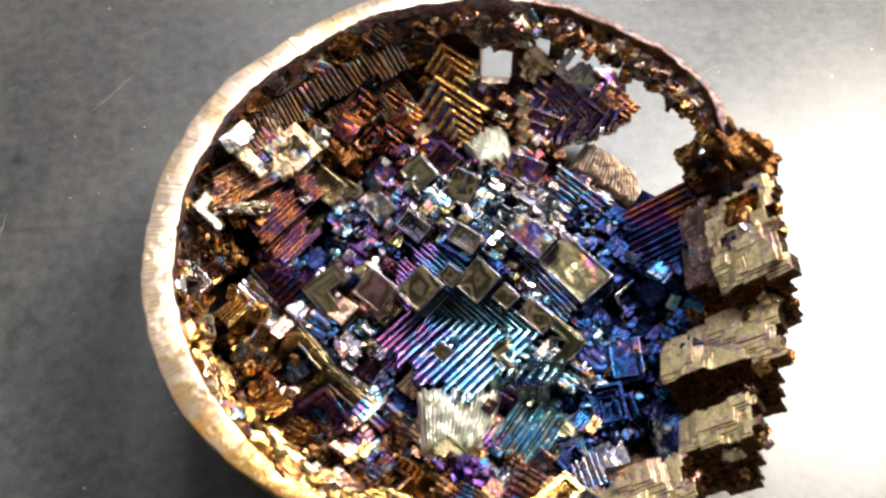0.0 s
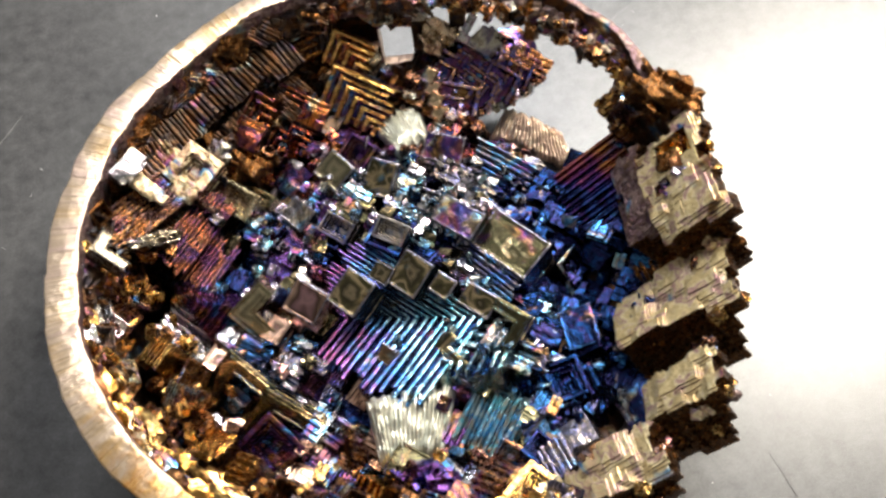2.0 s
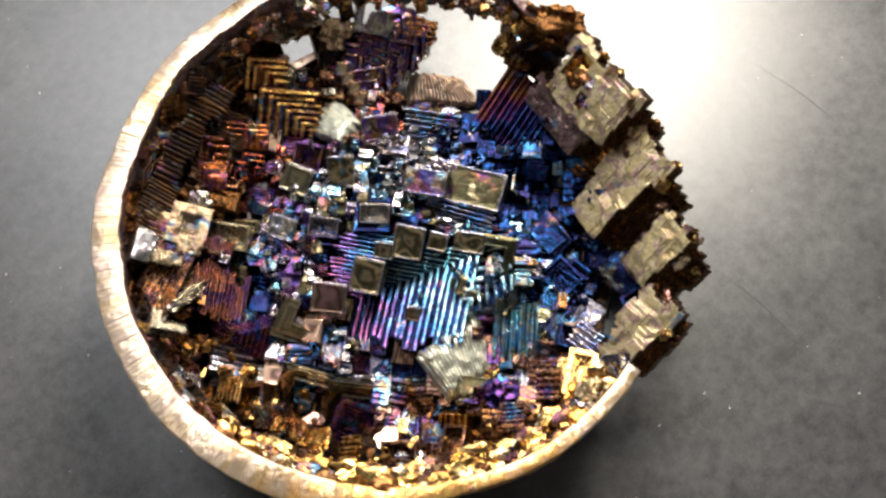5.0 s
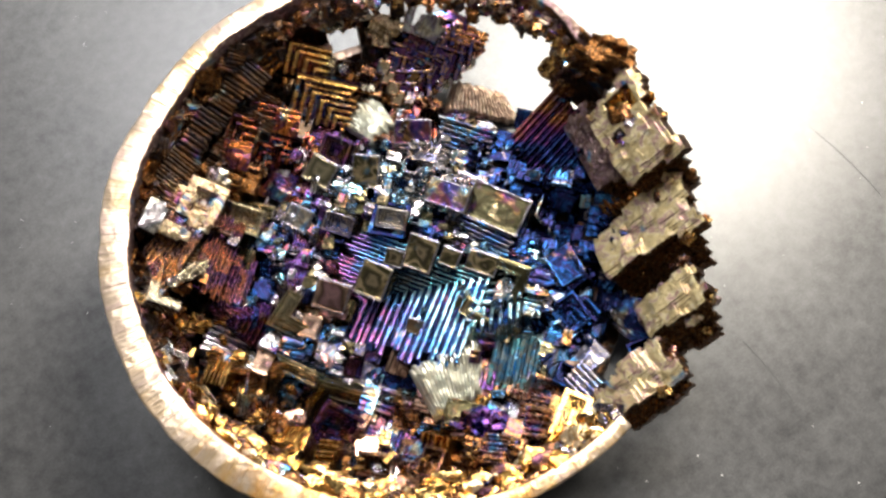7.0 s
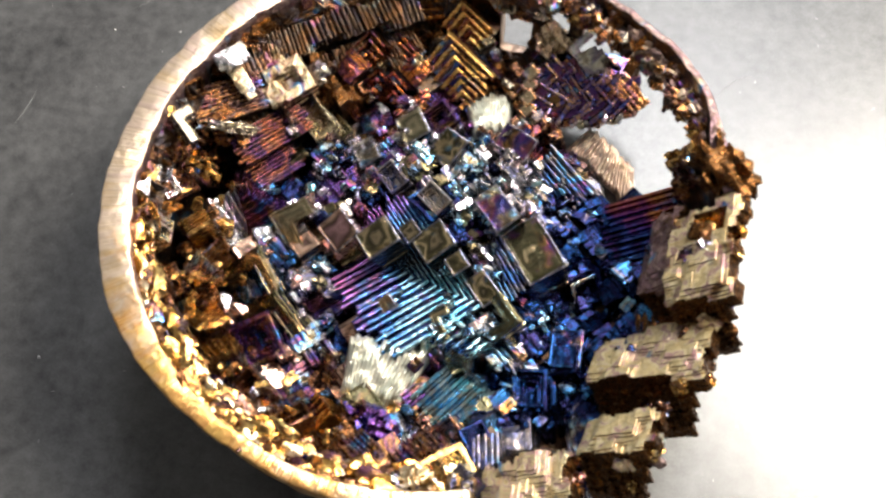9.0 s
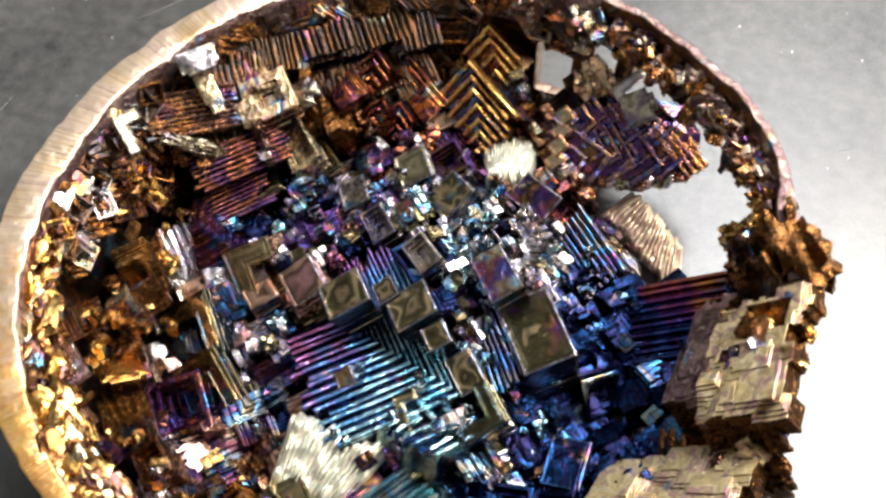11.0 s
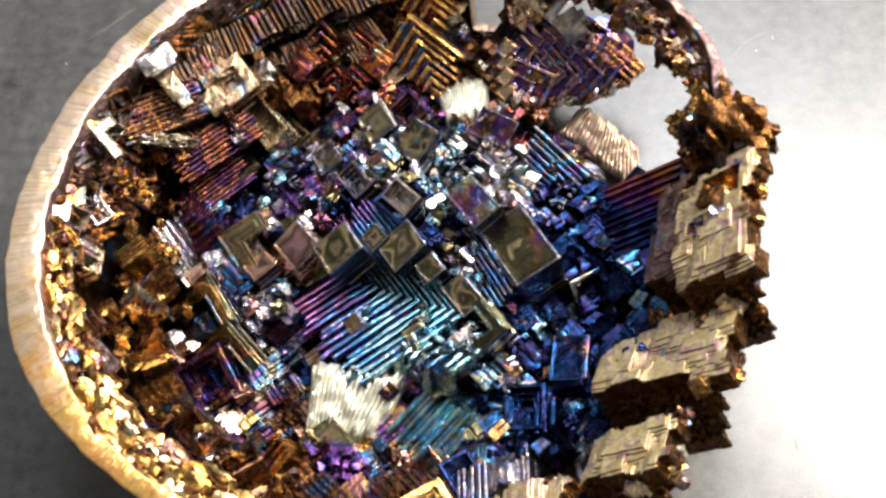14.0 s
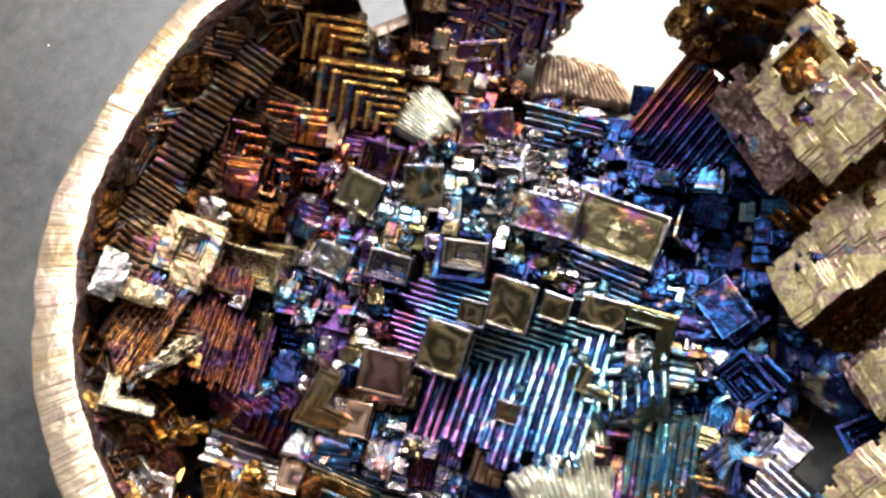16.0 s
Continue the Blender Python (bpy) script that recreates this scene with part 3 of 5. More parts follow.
# ---------------------------------------------------------------- setting
def slab(name, x0, x1, y0, y1, z0, z1, material, label, category):
    bm = bmesh.new()
    box(bm, x0, x1, y0, y1, z0, z1)
    ob = new(name, mesh_from(name, bm, material))
    return tagged(ob, label, category, kind="structure")


# unseen room added round the table to shape reflections and bounced light
slab("floor", -2.1, 2.1, -2.1, 2.1, -0.80, -0.75, "floor_vinyl", "unseen plain grey floor added to close the room", "floor")
slab("ceiling", -2.1, 2.1, -2.1, 2.1, 1.75 + 0.75, 1.8 + 0.75, "ceiling_paint", "unseen plain white ceiling added for reflections and bounced light", "ceiling")
slab("wall_north", -2.1, 2.1, 2.0, 2.1, -0.75, 2.5, "wall_paint", "unseen plain light grey wall added for reflections and bounced light", "wall")
slab("wall_south", -2.1, 2.1, -2.1, -2.0, -0.75, 2.5, "wall_paint", "unseen plain light grey wall added for reflections and bounced light", "wall")
slab("wall_east", 2.0, 2.1, -2.0, 2.0, -0.75, 2.5, "wall_paint", "unseen plain light grey wall added for reflections and bounced light", "wall")
slab("wall_west", -2.1, -2.0, -2.0, 2.0, -0.75, 2.5, "wall_paint", "unseen plain light grey wall added for reflections and bounced light", "wall")


def table():
    root = tagged(new("table"), "dark grey satin-painted table top with fine scratches", "table")
    bm = bmesh.new()
    ring_solid(bm, rect(1.4, 0.8, 0.1, 0.15), [(0.0, -0.025), (0.0, -0.002), (0.002, 0.0)])
    part("table_top", bm, "table_paint", root)
    for x in (-0.55, 0.75):
        for y in (-0.2, 0.5):
            bm = bmesh.new()
            box(bm, x - 0.02, x + 0.02, y - 0.02, y + 0.02, -0.75, -0.025)
            part("leg", bm, "table_paint", root)
    return root


table()

# ---------------------------------------------------------------- the specimen
CENTRE = Vector((-0.0011, 0.0031, 0.0))
cup = tagged(new("bismuth_crystal_cup"), "hollow cup of iridescent bismuth hopper crystals resting on the dark table", "mineral specimen")
cup.location = CENTRE


def rim_height(a):
    return 0.0235 - 0.0019 * math.cos(a)


def shell():
    """The cast outer skin: floor, wall and broad lip in one, with the broken holes and the open side."""
    prof = [(0.0, 0.0011), (0.016, 0.0011), (0.028, 0.0011), (0.0335, 0.0013), (0.0355, 0.0028), (0.0367, 0.0055), (0.0374, 0.0085), (0.0380, 0.0118),
            (0.0385, 0.0148), (0.0389, 0.0178), (0.0392, 0.0205), (0.0393, 0.0222), (0.0393, 0.0235)]
    n = 300
    bm = bmesh.new()
    wl = bm.verts.layers.deform.verify()
    grid = []
    for k, (r, z) in enumerate(prof):
        row = []
        for i in range(n):
            a = 2 * math.pi * i / n
            up = z * rim_height(a) / 0.0235
            wob = noise.noise((math.cos(a) * 3, math.sin(a) * 3, z * 200)) * 0.0005 + noise.noise((math.cos(a) * 14, math.sin(a) * 14, z * 500)) * 0.00025 + noise.noise((math.cos(a) * 40, math.sin(a) * 40, z * 900)) * 0.00015
            if k >= 9:
                wob += 0.0014 * smooth(20, 30, math.degrees(a)) * smooth(150, 60, math.degrees(a)) * (k - 8) / 4
            if k == 0:
                row.append(row[0] if row else bm.verts.new((0, 0, up)))
                continue
            v = bm.verts.new(((r + wob) * math.cos(a), (r + wob) * math.sin(a), up + (wob * 0.8 if k == len(prof) - 1 else 0)))
            row.append(v)
        grid.append(row)
    weights = [0.45] * 5 + [0.5, 0.5, 0.5, 0.55, 0.65, 0.85, 1.0, 1.0]
    for row, w in zip(grid, weights):
        for v in set(row):
            a = math.degrees(math.atan2(v.co.y, v.co.x))
            thin = 1 - 0.5 * smooth(-150, -115, a) * smooth(0, -20, a) - 0.7 * smooth(16, 30, a) * smooth(80, 66, a) - 0.35 * smooth(30, 16, a) * smooth(0, 8, a) - 0.15 * smooth(66, 80, a) * smooth(150, 120, a)
            v[wl][0] = max(0.3, w * thin) if w > 0.5 else w

    def gone(k, i):
        a = math.degrees(2 * math.pi * (i + 0.5) / n)
        a = a - 360 if a > 180 else a
        r, z = prof[k][0], (prof[k][1] + prof[k + 1][1]) / 2
        j = 3.0 * noise.noise((a * 0.35, z * 700, 1.7))
        if -72 + j < a < 10 + 0.5 * j and r > 0.032 or 0 < a < 28 and r > 0.027 and z < 0.0075:
            return True
        if 27 + j < a < 63 + j and r > 0.027 and z < 0.0192 + 0.0008 * smooth(30, 36, a) + 0.0008 * j / 3:
            return True
        if 76 + j * 0.5 < a < 83 + j * 0.5 and 0.010 < z < 0.0175:
            return True
        return 68 + j * 0.4 < a < 72 + j * 0.4 and 0.0135 < z < 0.018

    for k in range(len(prof) - 1):
        for i in range(n):
            if gone(k, i):
                continue
            q = (grid[k][i], grid[k][(i + 1) % n], grid[k + 1][(i + 1) % n], grid[k + 1][i])
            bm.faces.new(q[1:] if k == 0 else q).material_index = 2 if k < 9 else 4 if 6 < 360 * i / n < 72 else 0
    for v in [v for v in bm.verts if not v.link_faces]:
        bm.verts.remove(v)
    for f in bm.faces:
        f.smooth = True
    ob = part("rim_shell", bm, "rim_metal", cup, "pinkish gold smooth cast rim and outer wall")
    ob.vertex_groups.new(name="thick")
    mod = ob.modifiers.new("thickness", "SOLIDIFY")
    mod.thickness, mod.offset, mod.vertex_group, mod.use_even_offset = 0.0040, 0.0, "thick", False
    # wall below the lip darker and browner; inner face charcoal, arch_crust near the lip
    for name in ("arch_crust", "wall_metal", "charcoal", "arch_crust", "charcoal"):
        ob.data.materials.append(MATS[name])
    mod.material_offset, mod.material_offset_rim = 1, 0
    bev = ob.modifiers.new("soft_edges", "BEVEL")
    bev.width, bev.segments, bev.limit_method, bev.angle_limit = 0.0005, 2, "ANGLE", radians(50)


shell()

SEED = [10]


PLACED = []
LABELS = {"fishbone_hopper": "blue and violet ribs meeting like a fishbone", "feather_crystal": "white leaf-shaped crystal with fine ribs",
          "chevron_crystal": "purple crystal with nested gold stripes", "plate_crystal": "olive brown plate with a painted-on rim shine", "fan_crystal": "dark navy ribs with pink and orange tips",
          "dark_cube": "deep blue crystal", "gold_frame": "pale gold stepped frame", "orange_crystal": "rust red stepped crystal", "amber_block": "amber brown ribbed block",
          "ell_plate": "olive brown angled plate", "hole_lip": "pale pinkish crust at the broken gap"}


def crystal(name, at, turn, w, l, h, kind, mat, steps, rim=None, deep=None, rise=None, sides="", label=""):
    """A crystal with its top face at a place in millimetres from the table's mark. A negative l mirrors it."""
    SEED[0] += 1
    rnd = random.Random(SEED[0])
    mm = 0.001
    given = [None if v is None else v * mm for v in (rim, deep, rise)]
    bm = crystal_mesh(rnd, kind, w * mm, abs(l) * mm, h * mm, steps, *given)
    if l < 0:
        bmesh.ops.scale(bm, vec=(1, -1, 1), verts=bm.verts)
        bmesh.ops.reverse_faces(bm, faces=bm.faces)
    if sides and kind != "comb":
        bm.normal_update()
        for f in bm.faces:
            if f.material_index != 2:
                f.material_index = 1 if abs(f.normal.z) < 0.35 else 0
    ob = part(name, bm, mat, cup, label or LABELS.get(name, ""))
    if sides or kind == "plate":
        ob.data.materials.append(MATS[sides or mat])
    # outermost rings of a plate take a brighter material, their glint coloured in
    if kind == "plate":
        ob.data.materials.append(MATS["blue" if mat == "darkblue" else "edge_shine"])
    ob.matrix_basis = Matrix.Translation(-CENTRE) @ pose(at[0] * mm, at[1] * mm, at[2] * mm, *turn)
    PLACED.append((at[0], at[1], at[2] - 0.15 * min(w, abs(l)), 0.42 * min(w, abs(l)) + 1.0, at[2]))
    return ob


def fin_mesh(rnd, w, l, tooth, blocks, pits, reach):
    """Terraced heights on a fine lattice, in millimetres: nested rectangular ledges, a stepped front edge, sunk hoppers
    and a steep ribbed flank in front of it."""
    cell, slope = 0.36, 2.3
    nx, ny, nf = int(w / cell), int(l / cell), int(reach / cell)
    widths = [rnd.uniform(0.7, 1.3) for _ in range(blocks)]
    cuts = [sum(widths[:k]) / sum(widths) * w for k in range(blocks + 1)]
    fronts = [tooth * (blocks - 1 - k) + rnd.uniform(-0.3, 0.3) * tooth for k in range(blocks)]
    backs = [l - rnd.uniform(0, 0.16) * l for _ in range(blocks)]
    mesas = []
    for k in range(blocks):
        mesas.append((cuts[k] + 0.9, cuts[k + 1], fronts[k] + 1.2, backs[k], 0.1 * k))
    for _ in range(max(5, int(w * l / 11))):
        x, y, a, b = rnd.uniform(0, w), rnd.uniform(0.15, 1) * l, rnd.uniform(0.7, 2.6), rnd.uniform(0.7, 2.2)
        mesas.append((x - a, x + a, y - b, y + b, rnd.uniform(0.3, 1.0)))
    height, kind, fall = {}, {}, {}
    for i in range(nx):
        x = (i + 0.5) * cell
        k = max(b for b in range(blocks) if cuts[b] <= x)
        front = max(0.0, fronts[k])
        ragged = 0.9 * noise.noise((x * 0.5, 3.3, l)) + 0.5 * noise.noise((x * 1.7, 8.3, l))
        for j in range(-nf, ny):
            y = (j + 0.5) * cell
            bay = math.floor(y / 1.4 + 0.3 * math.sin(y))
            right = w - 0.35 - 2.6 * abs(noise.noise((bay * 0.77, 5.1, w)))
            if x > right or y > backs[k] + ragged or y < front - reach:
                continue
            if y < front:
                # the flank: ribs that run down from the front edge
                d = front - y
                if x > w - 0.8 - 1.3 * math.ceil(d / 0.8) * 0.8 - 1.2 * abs(noise.noise((math.ceil(d / 0.8) * 3.7, w, 4.0))):
                    continue
                height[i, j] = -0.75 - slope * d - 0.45 * (i % 3 == 0) - 0.3 * (int(x / 1.3) % 2) + 0.25 * noise.noise((x, y, 2))
                kind[i, j], fall[i, j] = 2, d / cell
                continue
            z = -1.3
            for x0, x1, y0, y1, top in mesas:
                off = max(x0 - x, x - x1, y0 - y, y - y1, 0.0)
                z = max(z, top - 0.19 * math.ceil(off / 0.45))
            kind[i, j] = 0
            for px, py, a, b, deep in pits:
                inside = min(a - abs(x - w / 2 - px), b - abs(y - l / 2 - py)) + 0.35 * noise.noise((x * 1.1, y * 1.1, 7))
                if inside > 0:
                    z = min(z, -min(deep, 0.3 * math.ceil(inside / 0.4)) + 0.4 * noise.cell((x * 1.3, y * 1.3, 1)))
                    kind[i, j] = 3
            height[i, j] = z
    bm = bmesh.new()
    under = {c: (z if kind[c] != 2 else -0.5 - slope * cell * fall[c]) - 2.2 for c, z in height.items()}

    def spot(x, y, z):
        p = Vector((x - w / 2, y - l / 2, z))
        p += Vector((noise.noise(p * 0.9), noise.noise(p * 0.9 + Vector((9, 0, 0))), 0.7 * noise.noise(p * 0.7 + Vector((0, 9, 0))))) * 0.16
        return bm.verts.new(p * 0.001)

    def quad(mat, *corners):
        bm.faces.new([spot(*c) for c in corners]).material_index = mat

    for (i, j), z in height.items():
        x0, y0, x1, y1 = i * cell, j * cell, (i + 1) * cell, (j + 1) * cell
        m = kind[i, j]
        quad(m, (x0, y0, z), (x1, y0, z), (x1, y1, z), (x0, y1, z))
        low = under[i, j]
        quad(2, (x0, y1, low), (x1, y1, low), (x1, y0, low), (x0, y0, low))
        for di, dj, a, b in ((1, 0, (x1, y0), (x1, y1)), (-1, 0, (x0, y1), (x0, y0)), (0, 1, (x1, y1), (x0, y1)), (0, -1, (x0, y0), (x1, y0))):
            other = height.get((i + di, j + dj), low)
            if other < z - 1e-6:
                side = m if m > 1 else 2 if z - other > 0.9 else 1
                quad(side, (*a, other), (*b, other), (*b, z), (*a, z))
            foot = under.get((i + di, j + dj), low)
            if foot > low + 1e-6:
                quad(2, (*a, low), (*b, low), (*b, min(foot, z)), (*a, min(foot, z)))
    bmesh.ops.remove_doubles(bm, verts=bm.verts, dist=1e-7)
    return bm


def fin(at, turn, w, l, tooth, blocks, nubs, pits=(), seed=0, reach=1.7, mat="beige"):
    """A fin of the open side: pale terraces over a dark ribbed flank, with a crust of drops round its outer end."""
    rnd = random.Random(900 + seed)
    mm = 0.001
    core = part("fin", fin_mesh(rnd, w, l, tooth, blocks, pits, reach), mat, cup, "cream terraced crystal fin with purple lines and a brown flank coloured in shade")
    # flank faces: real brown plus coloured-in shade of the side off the lamp
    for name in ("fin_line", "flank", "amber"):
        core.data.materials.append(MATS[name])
    core.matrix_basis = Matrix.Translation(-CENTRE) @ pose(at[0] * mm, at[1] * mm, at[2] * mm, *turn)
    PLACED.append((at[0], at[1], at[2] - 0.15 * min(w, l), 0.42 * min(w, l) + 1.0, at[2]))
    for k in range(nubs):
        s = rnd.uniform(0.7, 1.5)
        bm = crystal_mesh(rnd, "lump", s * mm, s * rnd.uniform(0.7, 1.2) * mm, s * mm, 2 if k % 3 else 1)
        ob = part("crust_drop", bm, rnd.choice(("gold", "flank", "brown", "arch_crust", "amber")), core)
        side = rnd.random()
        x, y = (w / 2 - rnd.uniform(0.9, 2.0), rnd.uniform(-0.42, 0.42) * l) if side < 0.75 else (rnd.uniform(-0.3, 0.2) * w, -l / 2 - rnd.uniform(0.3, 1.2))
        ob.matrix_basis = pose(x * mm, y * mm, rnd.uniform(-2.6, 0.2) * mm - (2.0 * mm if side >= 0.75 else 0), rnd.gauss(0, 25), rnd.gauss(0, 25), rnd.uniform(0, 90))
    return core


def spur():
    """The spur that reaches into the broken gap: overlapping nested angles over a rounded body."""
    rnd = random.Random(71)
    mm = 0.001
    base = Matrix.Translation(-CENTRE) @ pose(16.5 * mm, 30.5 * mm, 11.8 * mm, 36, -7, 5)
    PLACED.append((16.5, 30.5, 10.0, 6.5, 11.8))

    def put(name, kind, mat, x, y, z, turn, w, l, h, steps, sides="", lean=(0, 0), **more):
        bm = crystal_mesh(rnd, kind, w * mm, l * mm, h * mm, steps, **more)
        ob = part(name, bm, mat, cup)
        if sides:
            ob.data.materials.append(MATS[sides])
        ob.matrix_basis = base @ pose(x * mm, y * mm, z * mm, lean[0], lean[1], turn)

    put("spur_body", "lump", "purple", 0.2, -0.3, -0.8, 4, 18.0, 10.5, 5.5, 1)
    for k, (x, y, z, w, l) in enumerate(((-4.6, -2.2, 0.3, 6.6, 5.2), (-1.4, -1.6, 0.5, 7.0, 5.4), (1.8, -1.8, 0.4, 6.8, 5.0), (4.6, -1.0, 0.1, 6.4, 4.8),
                                         (-3.6, 2.2, 0.2, 5.4, 4.4), (0.2, 2.6, 0.5, 6.4, 4.8), (3.8, 2.6, 0.3, 6.4, 4.6))):
        put("spur_crystal", "comb", "orangeblue", x, y, z, 135 + rnd.gauss(0, 4), w, l, 4.0, 3 + k % 2, ("darkblue", "blue", "blue")[k % 3], (rnd.gauss(4, 4), rnd.gauss(-6, 4)), rise=0.22 * mm)
    for x, y in ((6.2, 1.2), (7.4, -0.6)):
        put("spur_crystal", "stairs", "brown", x, y, -0.5, 42, 3.4, 7.2, 3.5, 4, rise=0.12 * mm, lean=(0, 10))
    for k in range(4):
        put("spur_plate", "plate", "palegold", -7.8 + 0.25 * k, -2.8 + 1.8 * k, 0.1 + 0.2 * (k % 2), 42, 2.2, 2.0, 2.6, 1, "brown")
        cup.children[-1].data.materials.append(MATS["edge_shine"])
    put("spur_frame", "ell", "pearl", 1.6, 5.6, 0.6, -50, 4.6, 4.4, 2.6, 1, rim=1.2 * mm)
    for k in range(12):
        put("spur_crust", "lump", ("pearl", "khaki", "silver", "brown")[k % 4], -5.4 + 1.15 * k, -5.0 + 0.9 * smooth(7, 12, k) + rnd.uniform(-0.3, 0.3), -0.6, rnd.uniform(0, 90), rnd.uniform(1.3, 2.2), rnd.uniform(1.0, 1.6), 1.8, 1 + k % 2)


crystal('plate_crystal', (13.4, 2.8, 11.4), (9, -5, -55), 9.4, -6.0, 7, 'plate', 'taupe', 3, rim=0.8, sides='blue')
crystal('striped_crystal', (7.6, 7.4, 13.4), (15, -5, -50), 6.6, -4.0, 6, 'plate', 'purple', 3, rim=0.5, sides='blue')
crystal('plate_crystal', (-0.3, 1.2, 12.9), (18, -5, -51), 4.7, -5.1, 6, 'plate', 'taupe', 2, sides='blue')
crystal('plate_crystal', (-8.2, 0.9, 12.4), (15, 1, -50), 4.6, -5.2, 6, 'plate', 'taupe', 2, sides='blue')
crystal('plate_crystal', (-14.6, 2.6, 9.6), (21, 4, -44), 5.2, -4.6, 5, 'plate', 'rose', 2, sides='brown')
crystal('ell_plate', (-20.5, 2.1, 10.0), (25, 35, -49), 6.4, 6.2, 5, 'ell', 'olive', 1, rim=2.6, sides='brown')
crystal('plate_crystal', (3.4, -1.2, 12.2), (17, 1, -51), 3.0, -2.8, 6, 'plate', 'taupe', 1, sides='blue')
crystal('plate_crystal', (7.4, -3.8, 10.8), (17, -1, -48), 4.8, -3.2, 6, 'plate', 'taupe', 2, sides='blue')
crystal('square_crystal', (-7.4, 21.6, 10.0), (21, 8, -57), 4.6, -4.4, 6, 'plate', 'olive', 1, sides='blue')
crystal('hexagonal_crystal', (-1.3, 17.7, 11.3), (22, -1, -34), 4.3, -5.1, 6, 'plate', 'taupe', 2, sides='blue')
crystal('cube_crystal', (-14.3, 23.8, 8.4), (21, 6, -52), 5.7, -4.8, 6, 'corner', 'purple', 5, rise=0.3)
crystal('cube_crystal', (8.4, 20.8, 10.1), (22, -3, -30), 5.9, -4.0, 6, 'plate', 'purple', 2)
crystal('striped_crystal', (15.4, 16.9, 7.1), (-13, 25, -137), 5.8, 9.9, 7, 'stairs', 'blue', 7)
crystal('gold_frame', (-24.8, 21.0, 18.9), (9, 15, -48), 5.8, -6.0, 6, 'hopper', 'oldgold', 3, deep=1.2, rim=1.3, sides='brown')
crystal('gold_frame', (-26.4, 18.4, 18.6), (16, 20, -44), 3.4, -2.8, 5, 'stack', 'oldgold', 3)
crystal('gold_frame', (-27.6, 22.8, 19.6), (14, 6, -44), 4.4, -3.6, 5, 'corner', 'oldgold', 5, rise=0.25)
crystal('gold_frame', (-22.0, 23.6, 17.6), (18, 10, -52), 3.6, -4.2, 5, 'stack', 'khaki', 4)
crystal('silver_crystal', (-30.9, 18.7, 25.6), (36, 3, 46), 4.6, 2.8, 4, 'stack', 'silver', 3, rise=0.1)
crystal('brown_crystal', (-32.1, 15.6, 20.0), (11, -32, 121), 5.6, 11.5, 3, 'stairs', 'brown', 9, rise=0.05)
crystal('red_ribbed_crystal', (-26.4, 14.2, 15.0), (4, -33, 135), 5.0, 13.0, 6, 'stairs', 'redpurple', 8, rise=0.08)
crystal('purple_ribbed_crystal', (-26.4, 10.4, 11.2), (2, -26, 137), 4.6, 10.5, 6, 'stairs', 'redpurple', 8, rise=0.1)
crystal('gold_plate', (-30.1, 17.6, 21.8), (35, 0, 46), 2.2, 5.6, 4, 'stack', 'palegold', 3, rise=0.1)
crystal('white_ledge', (-31.2, 11.9, 18.6), (29, 21, 13), 6.2, 1.5, 3, 'lump', 'khaki', 2)
crystal('silver_bracket', (-34.0, 8.0, 24.4), (34, 12, 57), 3.0, -4.7, 3, 'ell', 'khaki', 1, rim=1.3)
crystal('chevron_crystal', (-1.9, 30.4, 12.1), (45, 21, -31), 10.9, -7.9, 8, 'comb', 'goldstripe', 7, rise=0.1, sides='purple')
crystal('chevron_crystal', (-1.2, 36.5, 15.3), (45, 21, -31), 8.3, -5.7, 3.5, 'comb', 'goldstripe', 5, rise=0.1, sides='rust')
crystal('feather_crystal', (3.2, 26.8, 9.3), (-17, -13, 23), 6.8, 8.2, 4, 'feather', 'white', 16)
crystal('feather_crystal', (-4.4, -17.1, 8.4), (16, 3, 0), 10.5, 9.3, 4, 'feather', 'white', 18)
crystal('stair_crystal', (5.2, -18.8, 6.6), (14, 8, -39), 7.9, -8.5, 6, 'stairs', 'bluewhite', 6)
crystal('dark_cube', (-3.0, -24.4, 10.3), (-16, 22, 2), 4.9, -6.1, 6, 'lump', 'purple', 2)
crystal('pit_hopper', (-22.7, -15.1, 7.2), (10, 25, -55), 6.6, -6.8, 7, 'hopper', 'purple', 4, deep=5)
crystal('gold_hopper', (6.8, -29.9, 14.9), (-11, -5, -51), 4.2, -7.2, 6, 'hopper', 'gold', 3, deep=1.6, rim=0.8, sides='flank')
crystal('gold_hopper', (3.1, -32.6, 13.6), (32, -6, -55), 4.3, -4.9, 3, 'hopper', 'gold', 3, deep=1.4, rim=0.7, sides='flank')
crystal('dome_crystal', (-30.0, 5.1, 7.1), (22, 13, 49), 8.1, -7.9, 5, 'stairs', 'pearl', 8, rise=0.05)
crystal('purple_pyramid', (-29.5, 6.5, 12.0), (22, -13, -63), 10.3, -6.7, 6, 'pyramid', 'purple', 7)
crystal('plate_crystal', (-15.5, 1.1, 6.7), (21, 4, -44), 4.3, -3.2, 5, 'ell', 'rose', 2, sides='brown')
crystal('plate_crystal', (-3.9, 2.6, 12.3), (18, -6, -49), 3.0, -2.6, 5, 'plate', 'taupe', 1, sides='blue')
crystal('plate_crystal', (1.8, -8.6, 8.4), (17, 3, -56), 3.9, -3.9, 5, 'plate', 'taupe', 2, sides='blue')
crystal('plate_crystal', (-5.7, -7.0, 8.0), (22, 0, -49), 2.6, -2.3, 4, 'plate', 'brownplate', 1)
crystal('square_crystal', (-21.1, 18.4, 13.4), (22, 4, -45), 5.9, -4.0, 5, 'hopper', 'palegold', 3, deep=1.5)
crystal('plate_crystal', (-13.7, 16.7, 8.9), (18, -4, -56), 4.4, -3.6, 5, 'plate', 'silver', 2)
